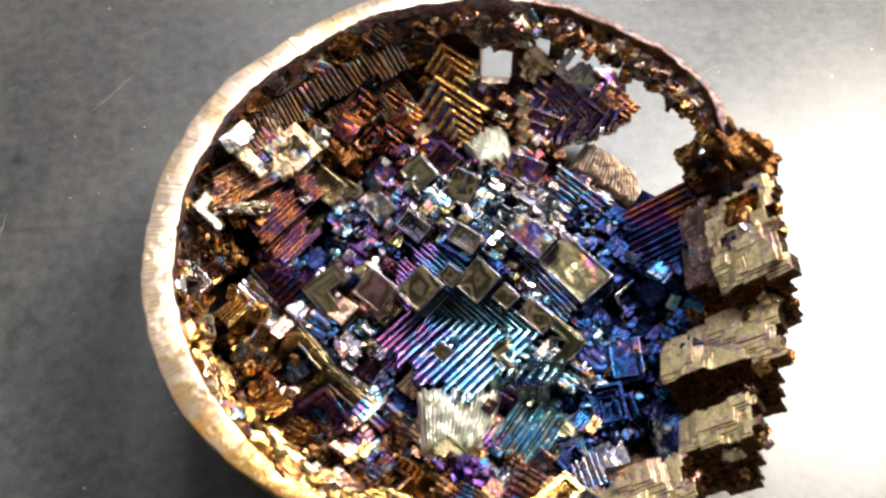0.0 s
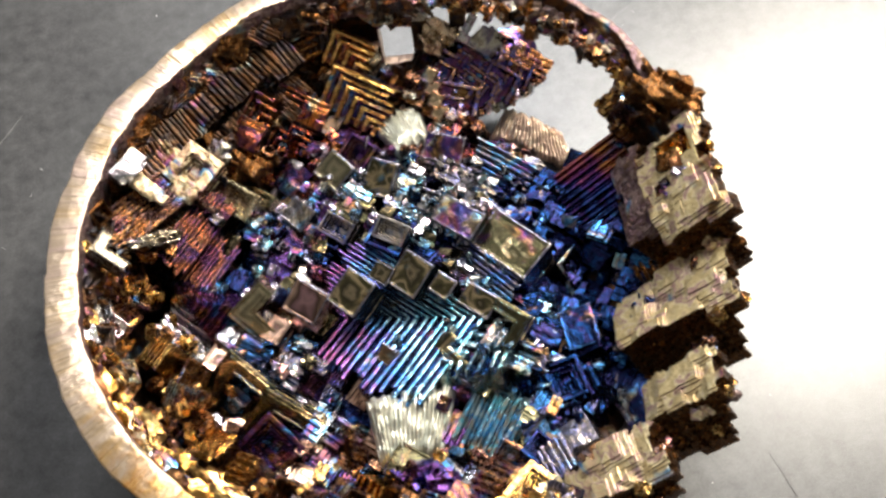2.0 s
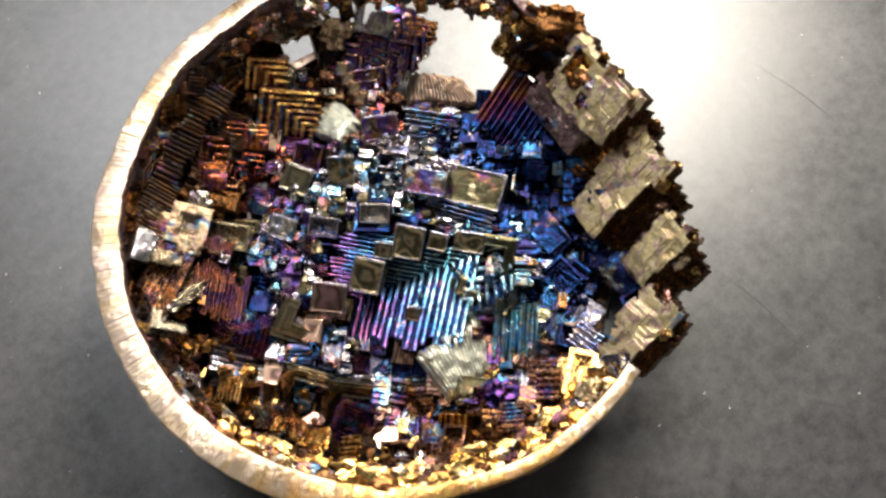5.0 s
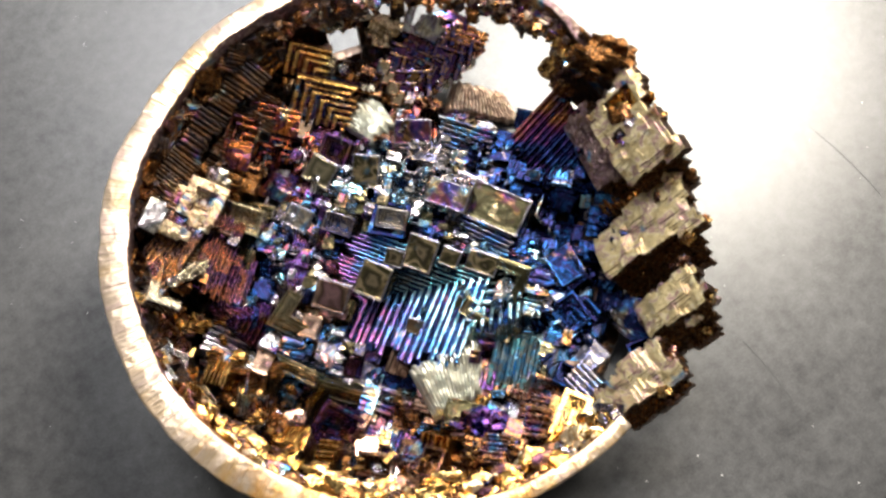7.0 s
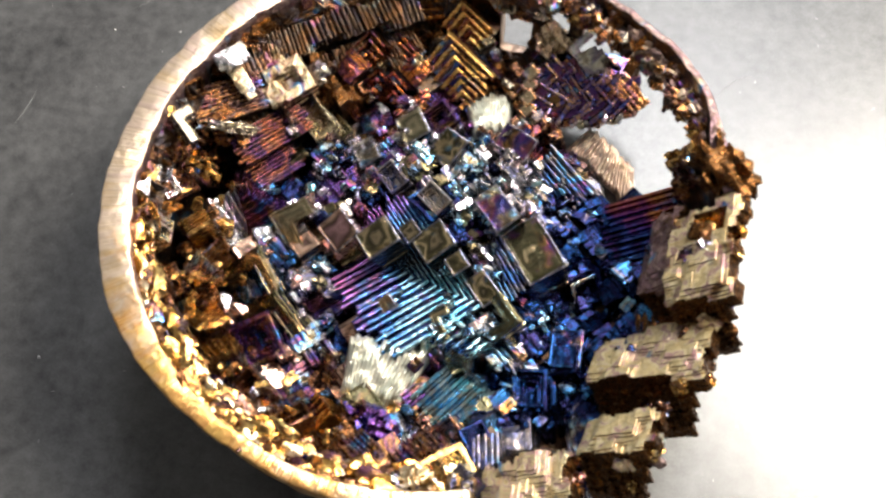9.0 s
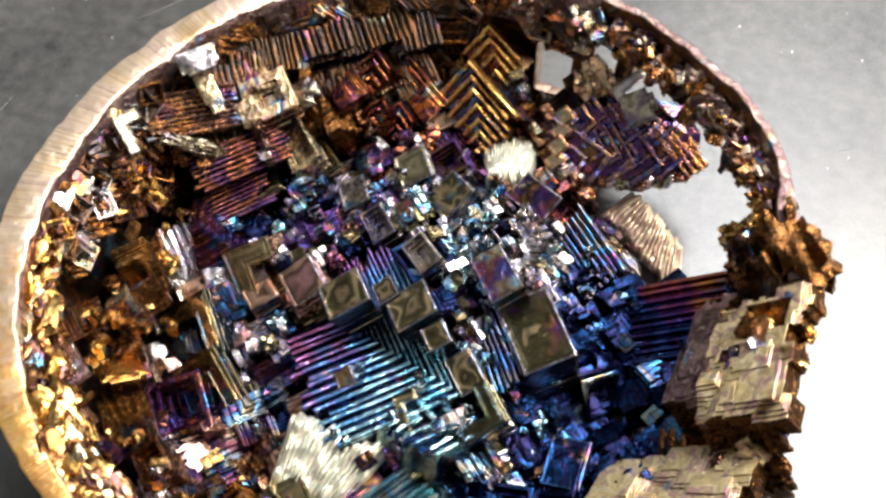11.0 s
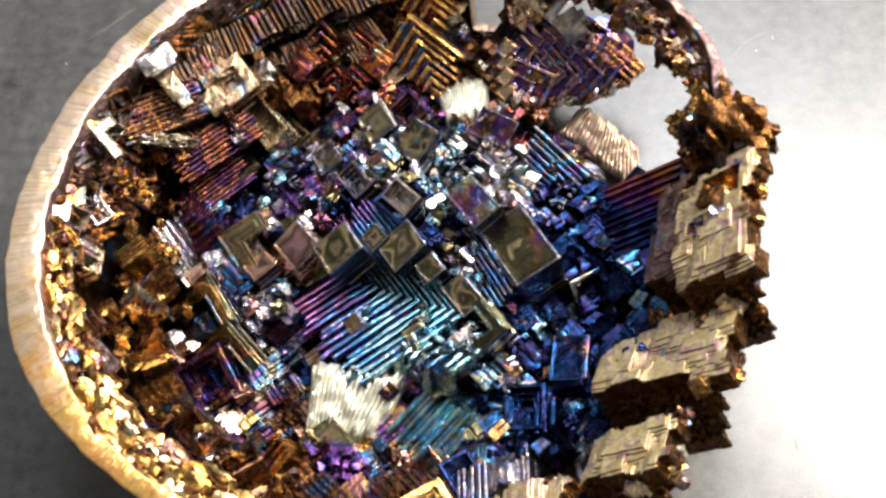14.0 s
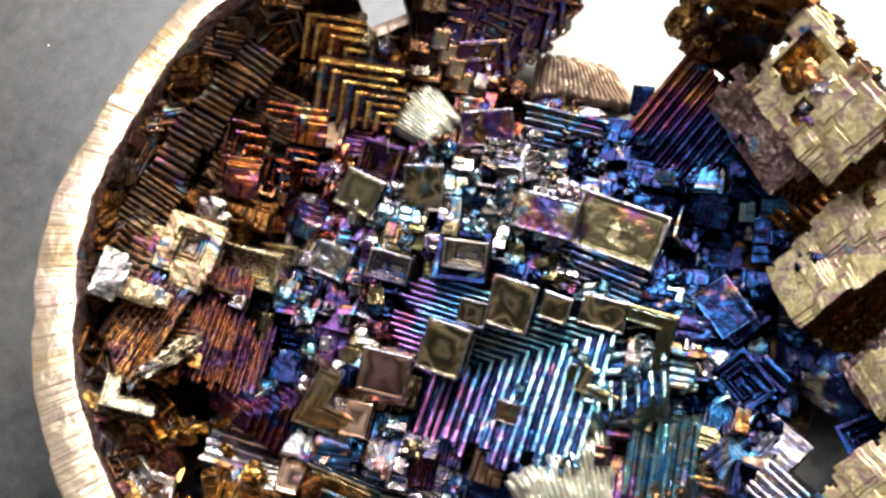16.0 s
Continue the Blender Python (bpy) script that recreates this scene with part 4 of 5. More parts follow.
crystal('plate_crystal', (-8.7, 12.3, 10.1), (17, -0, -47), 4.8, -3.2, 5, 'hopper', 'steel', 3, deep=1.5)
crystal('plate_crystal', (-1.5, 8.2, 12.7), (22, -3, -41), 4.7, -3.1, 5, 'hopper', 'silver', 3, deep=1.5)
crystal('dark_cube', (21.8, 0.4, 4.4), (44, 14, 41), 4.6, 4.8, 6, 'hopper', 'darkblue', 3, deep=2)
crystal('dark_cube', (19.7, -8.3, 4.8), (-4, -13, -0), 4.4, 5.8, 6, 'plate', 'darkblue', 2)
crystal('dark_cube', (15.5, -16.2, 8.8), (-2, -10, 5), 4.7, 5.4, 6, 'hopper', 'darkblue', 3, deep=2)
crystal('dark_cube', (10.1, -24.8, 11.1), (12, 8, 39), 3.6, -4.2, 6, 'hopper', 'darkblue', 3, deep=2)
crystal('orange_crystal', (-11.3, 32.6, 13.4), (42, 18, -34), 5.2, -4.4, 4, 'comb', 'rust', 4, rise=0.1, sides='redpurple')
crystal('orange_crystal', (-15.6, 30.6, 15.6), (36, 14, -42), 4.6, -4.8, 4, 'comb', 'rust', 4, rise=0.12, sides='flank')
crystal('orange_crystal', (-17.9, 27.4, 15.6), (22, 8, -38), 4.6, -4.2, 5, 'corner', 'rust', 5, rise=0.3)
crystal('orange_crystal', (-11.5, 27.1, 11.0), (34, 12, -40), 4.6, -4.0, 5, 'comb', 'rust', 4, rise=0.12, sides='purple')
crystal('orange_crystal', (-8.4, 30.4, 12.2), (40, 20, -30), 3.8, -4.2, 4, 'corner', 'rust', 4, rise=0.3)
crystal('orange_crystal', (-14.2, 27.2, 12.6), (30, -6, -52), 3.6, -3.6, 4, 'comb', 'rust', 3, rise=0.12, sides='purple')
crystal('purple_block', (-3.9, 24.0, 9.2), (20, 6, -48), 4.7, -5.0, 6, 'hopper', 'purple', 4, deep=1.8)
crystal('pale_lump', (11.7, 36.0, 15.1), (39, 31, -36), 4.8, -4.1, 4, 'lump', 'palegold', 2)
crystal('plate_wall', (9.2, 0.0, 9.3), (0, 38, -145), 5.2, 9.6, 5, 'stairs', 'blue', 7, rise=0.05)
crystal('brown_block', (-29.3, -16.6, 8.0), (16, -2, -21), 4.0, -4.2, 6, 'stack', 'brown', 4)
crystal('brown_block', (-34.6, -9.6, 12.7), (-7, -5, -43), 5.0, -2.8, 2.5, 'stairs', 'brown', 6)
crystal('brown_block', (-13.2, -17.7, 5.5), (35, -20, -38), 4.5, -4.5, 6, 'corner', 'brown', 6, rise=0.4)
crystal('brown_block', (-10.1, -10.2, 5.4), (6, 5, -47), 3.4, -3.4, 4, 'corner', 'rose', 5, rise=0.3)
crystal('purple_ledge', (-20.6, -20.0, 6.0), (-48, 20, -41), 5.2, -7.0, 3, 'stairs', 'steel', 5)
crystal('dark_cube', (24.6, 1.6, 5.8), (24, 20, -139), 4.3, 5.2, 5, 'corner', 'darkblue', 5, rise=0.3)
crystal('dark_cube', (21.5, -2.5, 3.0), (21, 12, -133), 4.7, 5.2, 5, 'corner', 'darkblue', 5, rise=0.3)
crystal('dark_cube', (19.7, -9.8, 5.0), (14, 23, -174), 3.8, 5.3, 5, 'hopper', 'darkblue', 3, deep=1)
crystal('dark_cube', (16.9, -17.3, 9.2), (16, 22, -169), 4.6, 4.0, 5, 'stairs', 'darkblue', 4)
crystal('dark_cube', (14.3, -22.7, 9.9), (17, 20, -164), 4.2, 4.8, 5, 'corner', 'steel', 5, rise=0.3)
crystal('dark_cube', (10.3, -21.3, 8.7), (14, 17, -173), 4.2, 4.0, 5, 'corner', 'blue', 5, rise=0.3)
crystal('steel_block', (11.0, -26.1, 12.1), (17, 20, -164), 4.1, 4.9, 5, 'stairs', 'steel', 5, rise=0.1)
# darkblue groove floors: the shade between the ribs is put into the colour
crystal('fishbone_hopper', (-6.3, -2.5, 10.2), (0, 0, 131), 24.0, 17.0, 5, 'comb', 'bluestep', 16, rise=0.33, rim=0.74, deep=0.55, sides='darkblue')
crystal('fan_crystal', (28.2, 10.4, 7.4), (21, 2, -74), 11.0, 13.0, 5, 'stairs', 'fan', 11, rise=0.02)
spur()
crystal('silver_lump', (18.1, 31.6, 17.0), (33, 38, -47), 4.0, -4.0, 4, 'stack', 'khaki', 3)
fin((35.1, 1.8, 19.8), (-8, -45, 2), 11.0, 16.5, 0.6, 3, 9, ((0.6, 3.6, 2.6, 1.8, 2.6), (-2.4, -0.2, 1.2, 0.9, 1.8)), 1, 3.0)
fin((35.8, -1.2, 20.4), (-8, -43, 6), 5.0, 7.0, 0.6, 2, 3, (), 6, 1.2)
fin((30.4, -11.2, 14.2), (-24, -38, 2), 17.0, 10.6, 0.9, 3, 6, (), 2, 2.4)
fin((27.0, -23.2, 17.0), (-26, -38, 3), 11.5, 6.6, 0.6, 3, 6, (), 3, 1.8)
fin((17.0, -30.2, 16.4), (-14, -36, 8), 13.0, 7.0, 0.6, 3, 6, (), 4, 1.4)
fin((30.8, 3.4, 14.2), (-8, -48, 2), 6.6, 14.0, 0.5, 3, 0, (), 7, 1.4, "arch_crust")
fin((26.4, -21.6, 11.6), (-26, -44, 3), 7.0, 7.0, 0.5, 3, 0, (), 8, 1.4, "arch_crust")
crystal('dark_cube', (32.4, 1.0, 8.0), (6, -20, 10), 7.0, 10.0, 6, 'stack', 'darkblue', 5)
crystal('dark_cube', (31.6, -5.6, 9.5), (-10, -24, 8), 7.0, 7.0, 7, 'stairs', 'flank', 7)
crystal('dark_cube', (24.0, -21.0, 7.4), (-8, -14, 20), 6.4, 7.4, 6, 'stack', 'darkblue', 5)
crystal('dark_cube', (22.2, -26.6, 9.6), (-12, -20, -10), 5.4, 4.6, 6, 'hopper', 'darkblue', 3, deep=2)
crystal('hole_lip', (22.4, 22.6, 4.4), (24, 18, -32), 12.5, -5.6, 3, 'feather', 'rim_pale', 20)
# groove floors darkblue here too, with shade coloured in between the ribs
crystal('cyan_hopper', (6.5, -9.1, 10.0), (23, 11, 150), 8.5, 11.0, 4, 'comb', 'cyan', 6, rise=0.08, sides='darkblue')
crystal('ell_plate', (9.4, -8.3, 10.7), (-19, -3, 133), 5.2, 6.3, 4, 'ell', 'taupe', 1, rim=1.7, sides='cyan')
crystal('ell_plate', (3.1, -9.9, 10.9), (6, -18, 32), 2.7, -4.5, 4, 'ell', 'taupe', 1, rim=1.2, sides='cyan')
crystal('silver_crystal', (8.5, -9.4, 10.2), (-11, -5, 136), 3.3, 3.4, 4, 'corner', 'silver', 5, rise=0.2)
crystal('ell_plate', (-21.6, -12.0, 5.6), (-27, 24, -142), 7.6, 7.6, 5, 'ell', 'taupe', 1, rim=2.4, sides='blue')
crystal('pit_cube', (-22.4, -12.6, 4.4), (-20, 18, -142), 3.0, 3.2, 4, 'hopper', 'blue', 3, deep=1.2)
crystal('ell_plate', (-26.1, -6.3, 6.8), (-21, 26, -150), 8.2, 7.8, 5, 'ell', 'taupe', 1, rim=2.3, sides='blue')
crystal('pit_cube', (-26.8, -7.0, 5.2), (-18, 20, -148), 3.4, 3.4, 4, 'stack', 'blue', 4)

# ---------------------------------------------------------------- the many small crystals between
BED_TURN = 47.0


def amber_blocks():
    """Brown and amber ribbed blocks that stand along the inside of the wall below the golden drops."""
    rnd = random.Random(145)
    for a in (186, 193, 200, 207, 214, 221, 228, 235, 242, 249, 256, 263, 270, 277, 284):
        for r, z in ((32.2, 13.5), (29.2, 9.8))[:1 if a < 238 else 2]:
            r, z, b = r + rnd.uniform(-0.8, 0.8), z + rnd.uniform(-1.5, 1.2), a + rnd.uniform(-2, 2)
            x, y = r * math.cos(radians(b)) - 1.1, r * math.sin(radians(b)) + 3.1
            if any(math.hypot(x - p[0], y - p[1]) < 0.8 * p[3] for p in PLACED if p[4] < 30):
                continue
            kind = rnd.choice(("stairs", "stairs", "hopper", "stack"))
            w, l = rnd.uniform(3.2, 5.2), rnd.uniform(3.0, 4.6)
            crystal("amber_block", (x, y, z), (22 * -math.sin(radians(b)) * -1 + rnd.gauss(0, 8), 22 * -math.cos(radians(b)) + rnd.gauss(0, 8), BED_TURN + 90 * rnd.randrange(2) + rnd.gauss(0, 5)),
                    w, l, 4.5, kind, rnd.choice(("brown", "amber", "gold", "brown", "flank")), rnd.randint(5, 8) if kind == "stairs" else 3, rise=0.1 if kind == "stairs" else None, sides="flank" if kind != "stairs" else "")


amber_blocks()


def bed_height(x, y):
    """Height in millimetres of the crystal bed over the table."""
    r, a = math.hypot(x + 1.1, y - 3.1), math.degrees(math.atan2(y - 3.1, x + 1.1))
    side = smooth(60, 75, a) if a > 0 else smooth(-60, -75, a)
    return 6.5 - 3.8 * smooth(9, 19, x) + 6.0 * smooth(25, 34, r) * side


def grown_height(x, y):
    """Height to which the growth between the larger crystals reaches."""
    num, den = bed_height(x, y) * 0.012, 0.012
    for px, py, pz, pr, top in PLACED:
        if top < 21:
            k = 1.0 / (max(0.5, math.hypot(x - px, y - py) - 0.6 * pr) ** 3)
            num, den = num + k * top, den + k
    return num / den


def region(x, y, rnd):
    """The film colours that grow in each part of the cup; the north-west charcoal also holds shade."""
    a, r = math.degrees(math.atan2(y - 3.1, x + 1.1)), math.hypot(x + 1.1, y - 3.1)
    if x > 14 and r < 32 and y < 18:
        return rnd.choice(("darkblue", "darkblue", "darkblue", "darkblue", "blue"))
    if r > 27:
        if 0 < a < 64:
            return rnd.choice(("brown", "gold", "brown", "rose", "flank"))
        if 55 < a < 100:
            return rnd.choice(("brown", "charcoal", "charcoal", "flank", "khaki"))
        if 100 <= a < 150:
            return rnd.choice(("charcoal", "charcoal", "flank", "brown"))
        if a >= 150 or a < -170:
            return rnd.choice(("gold", "brown", "brown", "silver", "flank", "pearl", "charcoal"))
        if a < -60:
            return rnd.choice(("gold", "brown", "flank", "rose", "pearl", "purple"))
        return rnd.choice(("brown", "amber", "purple"))
    if y > 21:
        return rnd.choice(("brown", "purple", "rust", "purple", "charcoal"))
    if y > 6:
        return rnd.choice(("steel", "steel", "cyan", "blue", "taupe", "darkblue", "purple"))
    if x < -18:
        return rnd.choice(("purple", "blue", "steel", "rose", "brown", "pearl"))
    if y < -16:
        return rnd.choice(("brown", "purple", "brown", "taupe", "rose", "blue", "gold"))
    return rnd.choice(("blue", "darkblue", "taupe", "steel", "cyan", "purple"))


def split(x0, x1, y0, y1, rnd, out):
    w, l = x1 - x0, y1 - y0
    if max(w, l) < rnd.uniform(2.8, 6.8):
        out.append((x0, x1, y0, y1))
    elif w > l:
        m = x0 + w * rnd.uniform(0.36, 0.64)
        split(x0, m, y0, y1, rnd, out)
        split(m, x1, y0, y1, rnd, out)
    else:
        m = y0 + l * rnd.uniform(0.36, 0.64)
        split(x0, x1, y0, m, rnd, out)
        split(x0, x1, m, y1, rnd, out)


NAMES = {"plate": "small_plate", "hopper": "small_hopper", "pyramid": "small_stepped_crystal", "stairs": "small_stair_crystal", "corner": "small_corner_crystal", "stack": "small_layered_crystal", "lump": "small_rounded_crystal"}


def in_fishbone(x, y):
    """True over the ribs of the large fishbone crystal."""
    dx, dy = x - 8.0, y + 6.0
    c, s = math.cos(radians(131)), math.sin(radians(131))
    p, q = c * dx + s * dy, -s * dx + c * dy
    return -1.0 < p < 24 and -1.0 < q < 16 and (p < 18.5 or q < 10)


def bed():
    """The floor of the cup: crystals grown tight against each other on one lattice."""
    rnd = random.Random(77)
    cells = []
    split(-38, 38, -38, 38, rnd, cells)
    c, s = math.cos(radians(BED_TURN)), math.sin(radians(BED_TURN))
    for x0, x1, y0, y1 in cells:
        u, v = (x0 + x1) / 2, (y0 + y1) / 2
        x, y = c * u - s * v - 1.1, s * u + c * v + 3.1
        r, a = math.hypot(x + 1.1, y - 3.1), math.degrees(math.atan2(y - 3.1, x + 1.1))
        if r > 33.5 or (r > 31.5 and -72 < a < 28) or (r > 27.5 and 28 <= a < 62):
            continue
        if in_fishbone(x, y):
            continue
        z = grown_height(x, y) - rnd.uniform(0.4, 3.2)
        for px, py, pz, pr, top in PLACED:
            if math.hypot(x - px, y - py) < pr:
                z = min(z, pz - 0.8)
        z = max(z, 3.2)
        kind = rnd.choice(("hopper", "plate", "stack", "stairs", "corner", "corner", "stairs", "stack"))
        if x > 13:
            kind = rnd.choice(("stack", "corner", "stack", "lump"))
        w, l, h = (x1 - x0) * 1.06, (y1 - y0) * 1.06, max(1.5, z - 1.0)
        lean = 0.5 * smooth(22, 36, r)
        h = min(h, max(1.8, (35.6 - r - 0.4 * max(w, l)) / max(0.04, lean)))
        bm = crystal_mesh(rnd, kind, w * 0.001, l * 0.001, h * 0.001, rnd.randint(2, 5) if kind in ("hopper", "plate") else rnd.randint(4, 7), deep=rnd.uniform(0.0006, 0.002), rim=min(w, l) * rnd.uniform(0.0001, 0.0002))
        mat = region(x, y, rnd)
        ob = part(NAMES[kind], bm, mat, cup)
        if kind == "plate":
            ob.data.materials.append(MATS[mat])
            ob.data.materials.append(MATS[mat])
        n = Vector((-math.cos(radians(a)) * lean + rnd.gauss(0, 0.07), -math.sin(radians(a)) * lean + rnd.gauss(0, 0.07), 1)).normalized()
        q = Vector((0, 0, 1)).rotation_difference(n)
        spin = Matrix.Rotation(radians(BED_TURN + rnd.choice((0, 90, 180, 270)) * (abs(w - l) < 1) + rnd.gauss(0, 3)), 4, "Z")
        ob.matrix_basis = Matrix.Translation(Vector((x, y, z)) * 0.001 - CENTRE) @ q.to_matrix().to_4x4() @ spin


bed()


def shards():
    """Broken little corners that fill the joints between the crystals."""
    rnd = random.Random(404)
    lib = {}
    for k in range(26):
        kind = ("corner", "lump", "stairs", "lump", "comb")[k % 5]
        w, l = rnd.uniform(0.9, 2.4), rnd.uniform(0.9, 2.4)
        lib[k] = (kind, w, l, rnd.randint(2, 4))
    made = {}
    count = 0
    while count < 560:
        r, a = 34.5 * math.sqrt(rnd.random()), rnd.uniform(0, 360)
        x, y = r * math.cos(radians(a)) - 1.1, r * math.sin(radians(a)) + 3.1
        if (a > 288 or a < 28) and r > 31 or 28 <= a < 62 and r > 27.5:
            continue
        count += 1
        if in_fishbone(x, y) or any(math.hypot(x - p[0], y - p[1]) < 0.95 * p[3] for p in PLACED):
            continue
        mat = region(x, y, rnd)
        if rnd.random() < 0.12:
            mat = rnd.choice(("silver", "pearl", "steel", "rose")) if x < 14 else rnd.choice(("blue", "purple", "cyan"))
        k = rnd.randrange(26)
        if (k, mat) not in made:
            kind, w, l, steps = lib[k]
            bm = crystal_mesh(random.Random(k), kind, w * 0.001, l * 0.001, 0.0022, steps, deep=0.0008, rise=0.0002)
            made[k, mat] = mesh_from("crystal_shard", bm, mat)
        ob = new("crystal_shard", made[k, mat])
        ob.parent = cup
        z = grown_height(x, y) - rnd.uniform(-0.5, 1.6)
        lean = 0.5 * smooth(22, 36, r)
        n = Vector((-math.cos(radians(a)) * lean + rnd.gauss(0, 0.2), -math.sin(radians(a)) * lean + rnd.gauss(0, 0.2), 1)).normalized()
        ob.matrix_basis = Matrix.Translation(Vector((x, y, z)) * 0.001 - CENTRE) @ Vector((0, 0, 1)).rotation_difference(n).to_matrix().to_4x4() @ Matrix.Rotation(radians(BED_TURN + 90 * rnd.randrange(4) + rnd.gauss(0, 5)), 4, "Z")


shards()


def wall_lining():
    """Crystals that line the inside of the wall up to the lip."""
    rnd = random.Random(31)
    for row, (z, r) in enumerate(((8.5, 33.5), (13.0, 35.2), (16.5, 36.2), (19.2, 36.4), (20.8, 36.4))):
        a = 24.0 + 3 * row
        while a < 288:
            size = rnd.uniform(2.6, 5.0) if row < 3 else rnd.uniform(1.6, 3.2)
            if a >= 64 and not (66 < a < 84 and row in (1, 2)):
                rr = r + (0.7 if row > 2 and 90 < a < 190 else 0.0)
                x, y = rr * math.cos(radians(a)) - 1.1, rr * math.sin(radians(a)) + 3.1
                near = [p for p in PLACED if math.hypot(x - p[0], y - p[1]) < p[3] + 0.8 and abs(z - p[2]) < 7]
                zz = z - 1.9 * math.cos(radians(a)) * (z / 23.5) + rnd.uniform(-1, 1)
                if not near:
                    kind = rnd.choice(("hopper", "corner", "stairs", "corner", "stairs"))
                    l = size * rnd.uniform(0.7, 1.5)
                    bm = crystal_mesh(rnd, kind, size * 0.001, l * 0.001, 0.0035, rnd.randint(3, 6))
                    ob = part(NAMES[kind], bm, region(x, y, rnd), cup)
                    n = Vector((-math.cos(radians(a)), -math.sin(radians(a)), rnd.uniform(0.3, 1.0))).normalized()
                    m = Matrix.Translation(Vector((x, y, zz)) * 0.001 - CENTRE + n * 0.0006) @ n.to_track_quat("Z", "Y").to_matrix().to_4x4()
                    ob.matrix_basis = m @ Matrix.Rotation(radians(rnd.choice((0, 45, 45, 90)) + rnd.gauss(0, 9)), 4, "Z")
            a += math.degrees(size * (0.8 if row < 2 else 0.6) / r)


wall_lining()


def dark_ledges():
    """Dark serrated ledges on the wall, under the lip; part of the dark is shade put into the colour."""
    rnd = random.Random(219)
    for a in (106, 113, 119, 125, 131, 136, 142, 148, 154):
        for row in (0, 1):
            r, z = 34.2 - 3.2 * row + rnd.uniform(-0.5, 0.5), 19.0 - 4.2 * row + rnd.uniform(-1, 1)
            bm = crystal_mesh(rnd, "stairs", rnd.uniform(0.005, 0.008), rnd.uniform(0.003, 0.0055), 0.005, rnd.randint(7, 11), rise=0.00006)
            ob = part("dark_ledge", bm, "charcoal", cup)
            b = radians(a + 2 * row)
            n = Vector((-math.cos(b) * 0.7, -math.sin(b) * 0.7, 1 + rnd.uniform(-0.2, 0.2))).normalized()
            ob.matrix_basis = Matrix.Translation((r * 0.001 * math.cos(b), r * 0.001 * math.sin(b), z * 0.001)) @ Vector((0, 0, 1)).rotation_difference(n).to_matrix().to_4x4() @ Matrix.Rotation(radians(BED_TURN - 12 + rnd.gauss(0, 8)), 4, "Z")


dark_ledges()


def grains(name, mat, count, spots, seed, label):
    """Loose-looking tiny cubes grown all over, too small to tell apart."""
    rnd = random.Random(seed)
    bm = bmesh.new()
    for _ in range(count):
        cx, cy, spread, lift = rnd.choice(spots)
        x, y = rnd.gauss(cx, spread), rnd.gauss(cy, spread)
        z = bed_height(x, y) + lift + rnd.uniform(-1.5, 1.0)
        if math.hypot(x + 1.1, y - 3.1) > 35:
            continue
        e = rnd.uniform(0.2, 0.5)
        k = len(bm.verts)
        ring_solid(bm, rect(e * 0.002, e * rnd.uniform(0.0012, 0.0026)), [(0, -0.0016), (0, -0.0001), (0.0001, 0), (e * 0.0003, 0), (e * 0.0004, -0.0002)])
        bm.verts.ensure_lookup_table()
        for v in bm.verts[k:]:
            v.co += Vector((rnd.gauss(0, 0.00018), rnd.gauss(0, 0.00018), rnd.gauss(0, 0.0002)))
        turn = pose(x * 0.001, y * 0.001, z * 0.001, rnd.gauss(0, 35), rnd.gauss(0, 35), BED_TURN + rnd.gauss(0, 25))
        bmesh.ops.transform(bm, matrix=Matrix.Translation(-CENTRE) @ turn, verts=bm.verts[k:])
    tagged(part(name, bm, mat, cup, label), kind="stuff")


grains("crystal_grain", "silver", 60, ((3, 13, 4, 4.5), (-6, 17, 5, 3.5), (9, 15, 3, 4)), 5, "tiny bright silver crystals grown in a cluster")
grains("crystal_grain", "cyan", 80, ((6, 10, 4, 4.5), (8, -6, 5, 4)), 6, "tiny cyan crystals grown in a cluster")
grains("crystal_grain", "gold", 60, ((-30, -12, 3, 4), (-20, -27, 4, 4), (-8, -32, 4, 4), (-33, 5, 2.5, 6)), 7, "tiny golden crystals grown along the wall")


def nuggets():
    """Frozen golden drops that run into each other along the inner edge of the lip."""
    rnd = random.Random(91)
    lib = []
    for k in range(6):
        bm = bmesh.new()
        bmesh.ops.create_icosphere(bm, subdivisions=3, radius=0.001)
        for v in bm.verts:
            v.co *= 1 + 0.6 * noise.noise(v.co * 900 + Vector((k * 9, 0, 0))) + 0.3 * noise.cell(v.co * 1500 + Vector((k * 9, 0, 0))) + 0.08 * noise.noise(v.co * 3300)
            v.co.z *= 0.45
        for f in bm.faces:
            f.smooth = k % 2 == 0
        lib.append(mesh_from("nugget", bm, ("gold", "amber", "rim_gold", "brown", "gold", "amber")[k]))
    for _ in range(210):
        a = rnd.choice((rnd.gauss(236, 18), rnd.gauss(244, 20), rnd.uniform(196, 286)))
        r = rnd.uniform(35.2, 39.2)
        if not 190 < a < 287:
            continue
        z = rim_height(radians(a)) * 1000 - 0.45 - max(0, 37.4 - r) * 1.1 - max(0, r - 38.9) * 0.5 + rnd.uniform(-0.9, -0.2)
        ob = new("nugget", rnd.choice(lib))
        ob.parent = cup
        s = rnd.uniform(0.4, 1.2) if r < 38 else rnd.uniform(0.4, 0.8)
        ob.matrix_basis = pose(r * 0.001 * math.cos(radians(a)), r * 0.001 * math.sin(radians(a)), z * 0.001, rnd.uniform(-25, 25), rnd.uniform(-25, 25), a + 90 + rnd.gauss(0, 15)) @ Matrix.Diagonal((s * 1.8, s * 1.0, s * 0.9, 1))


nuggets()


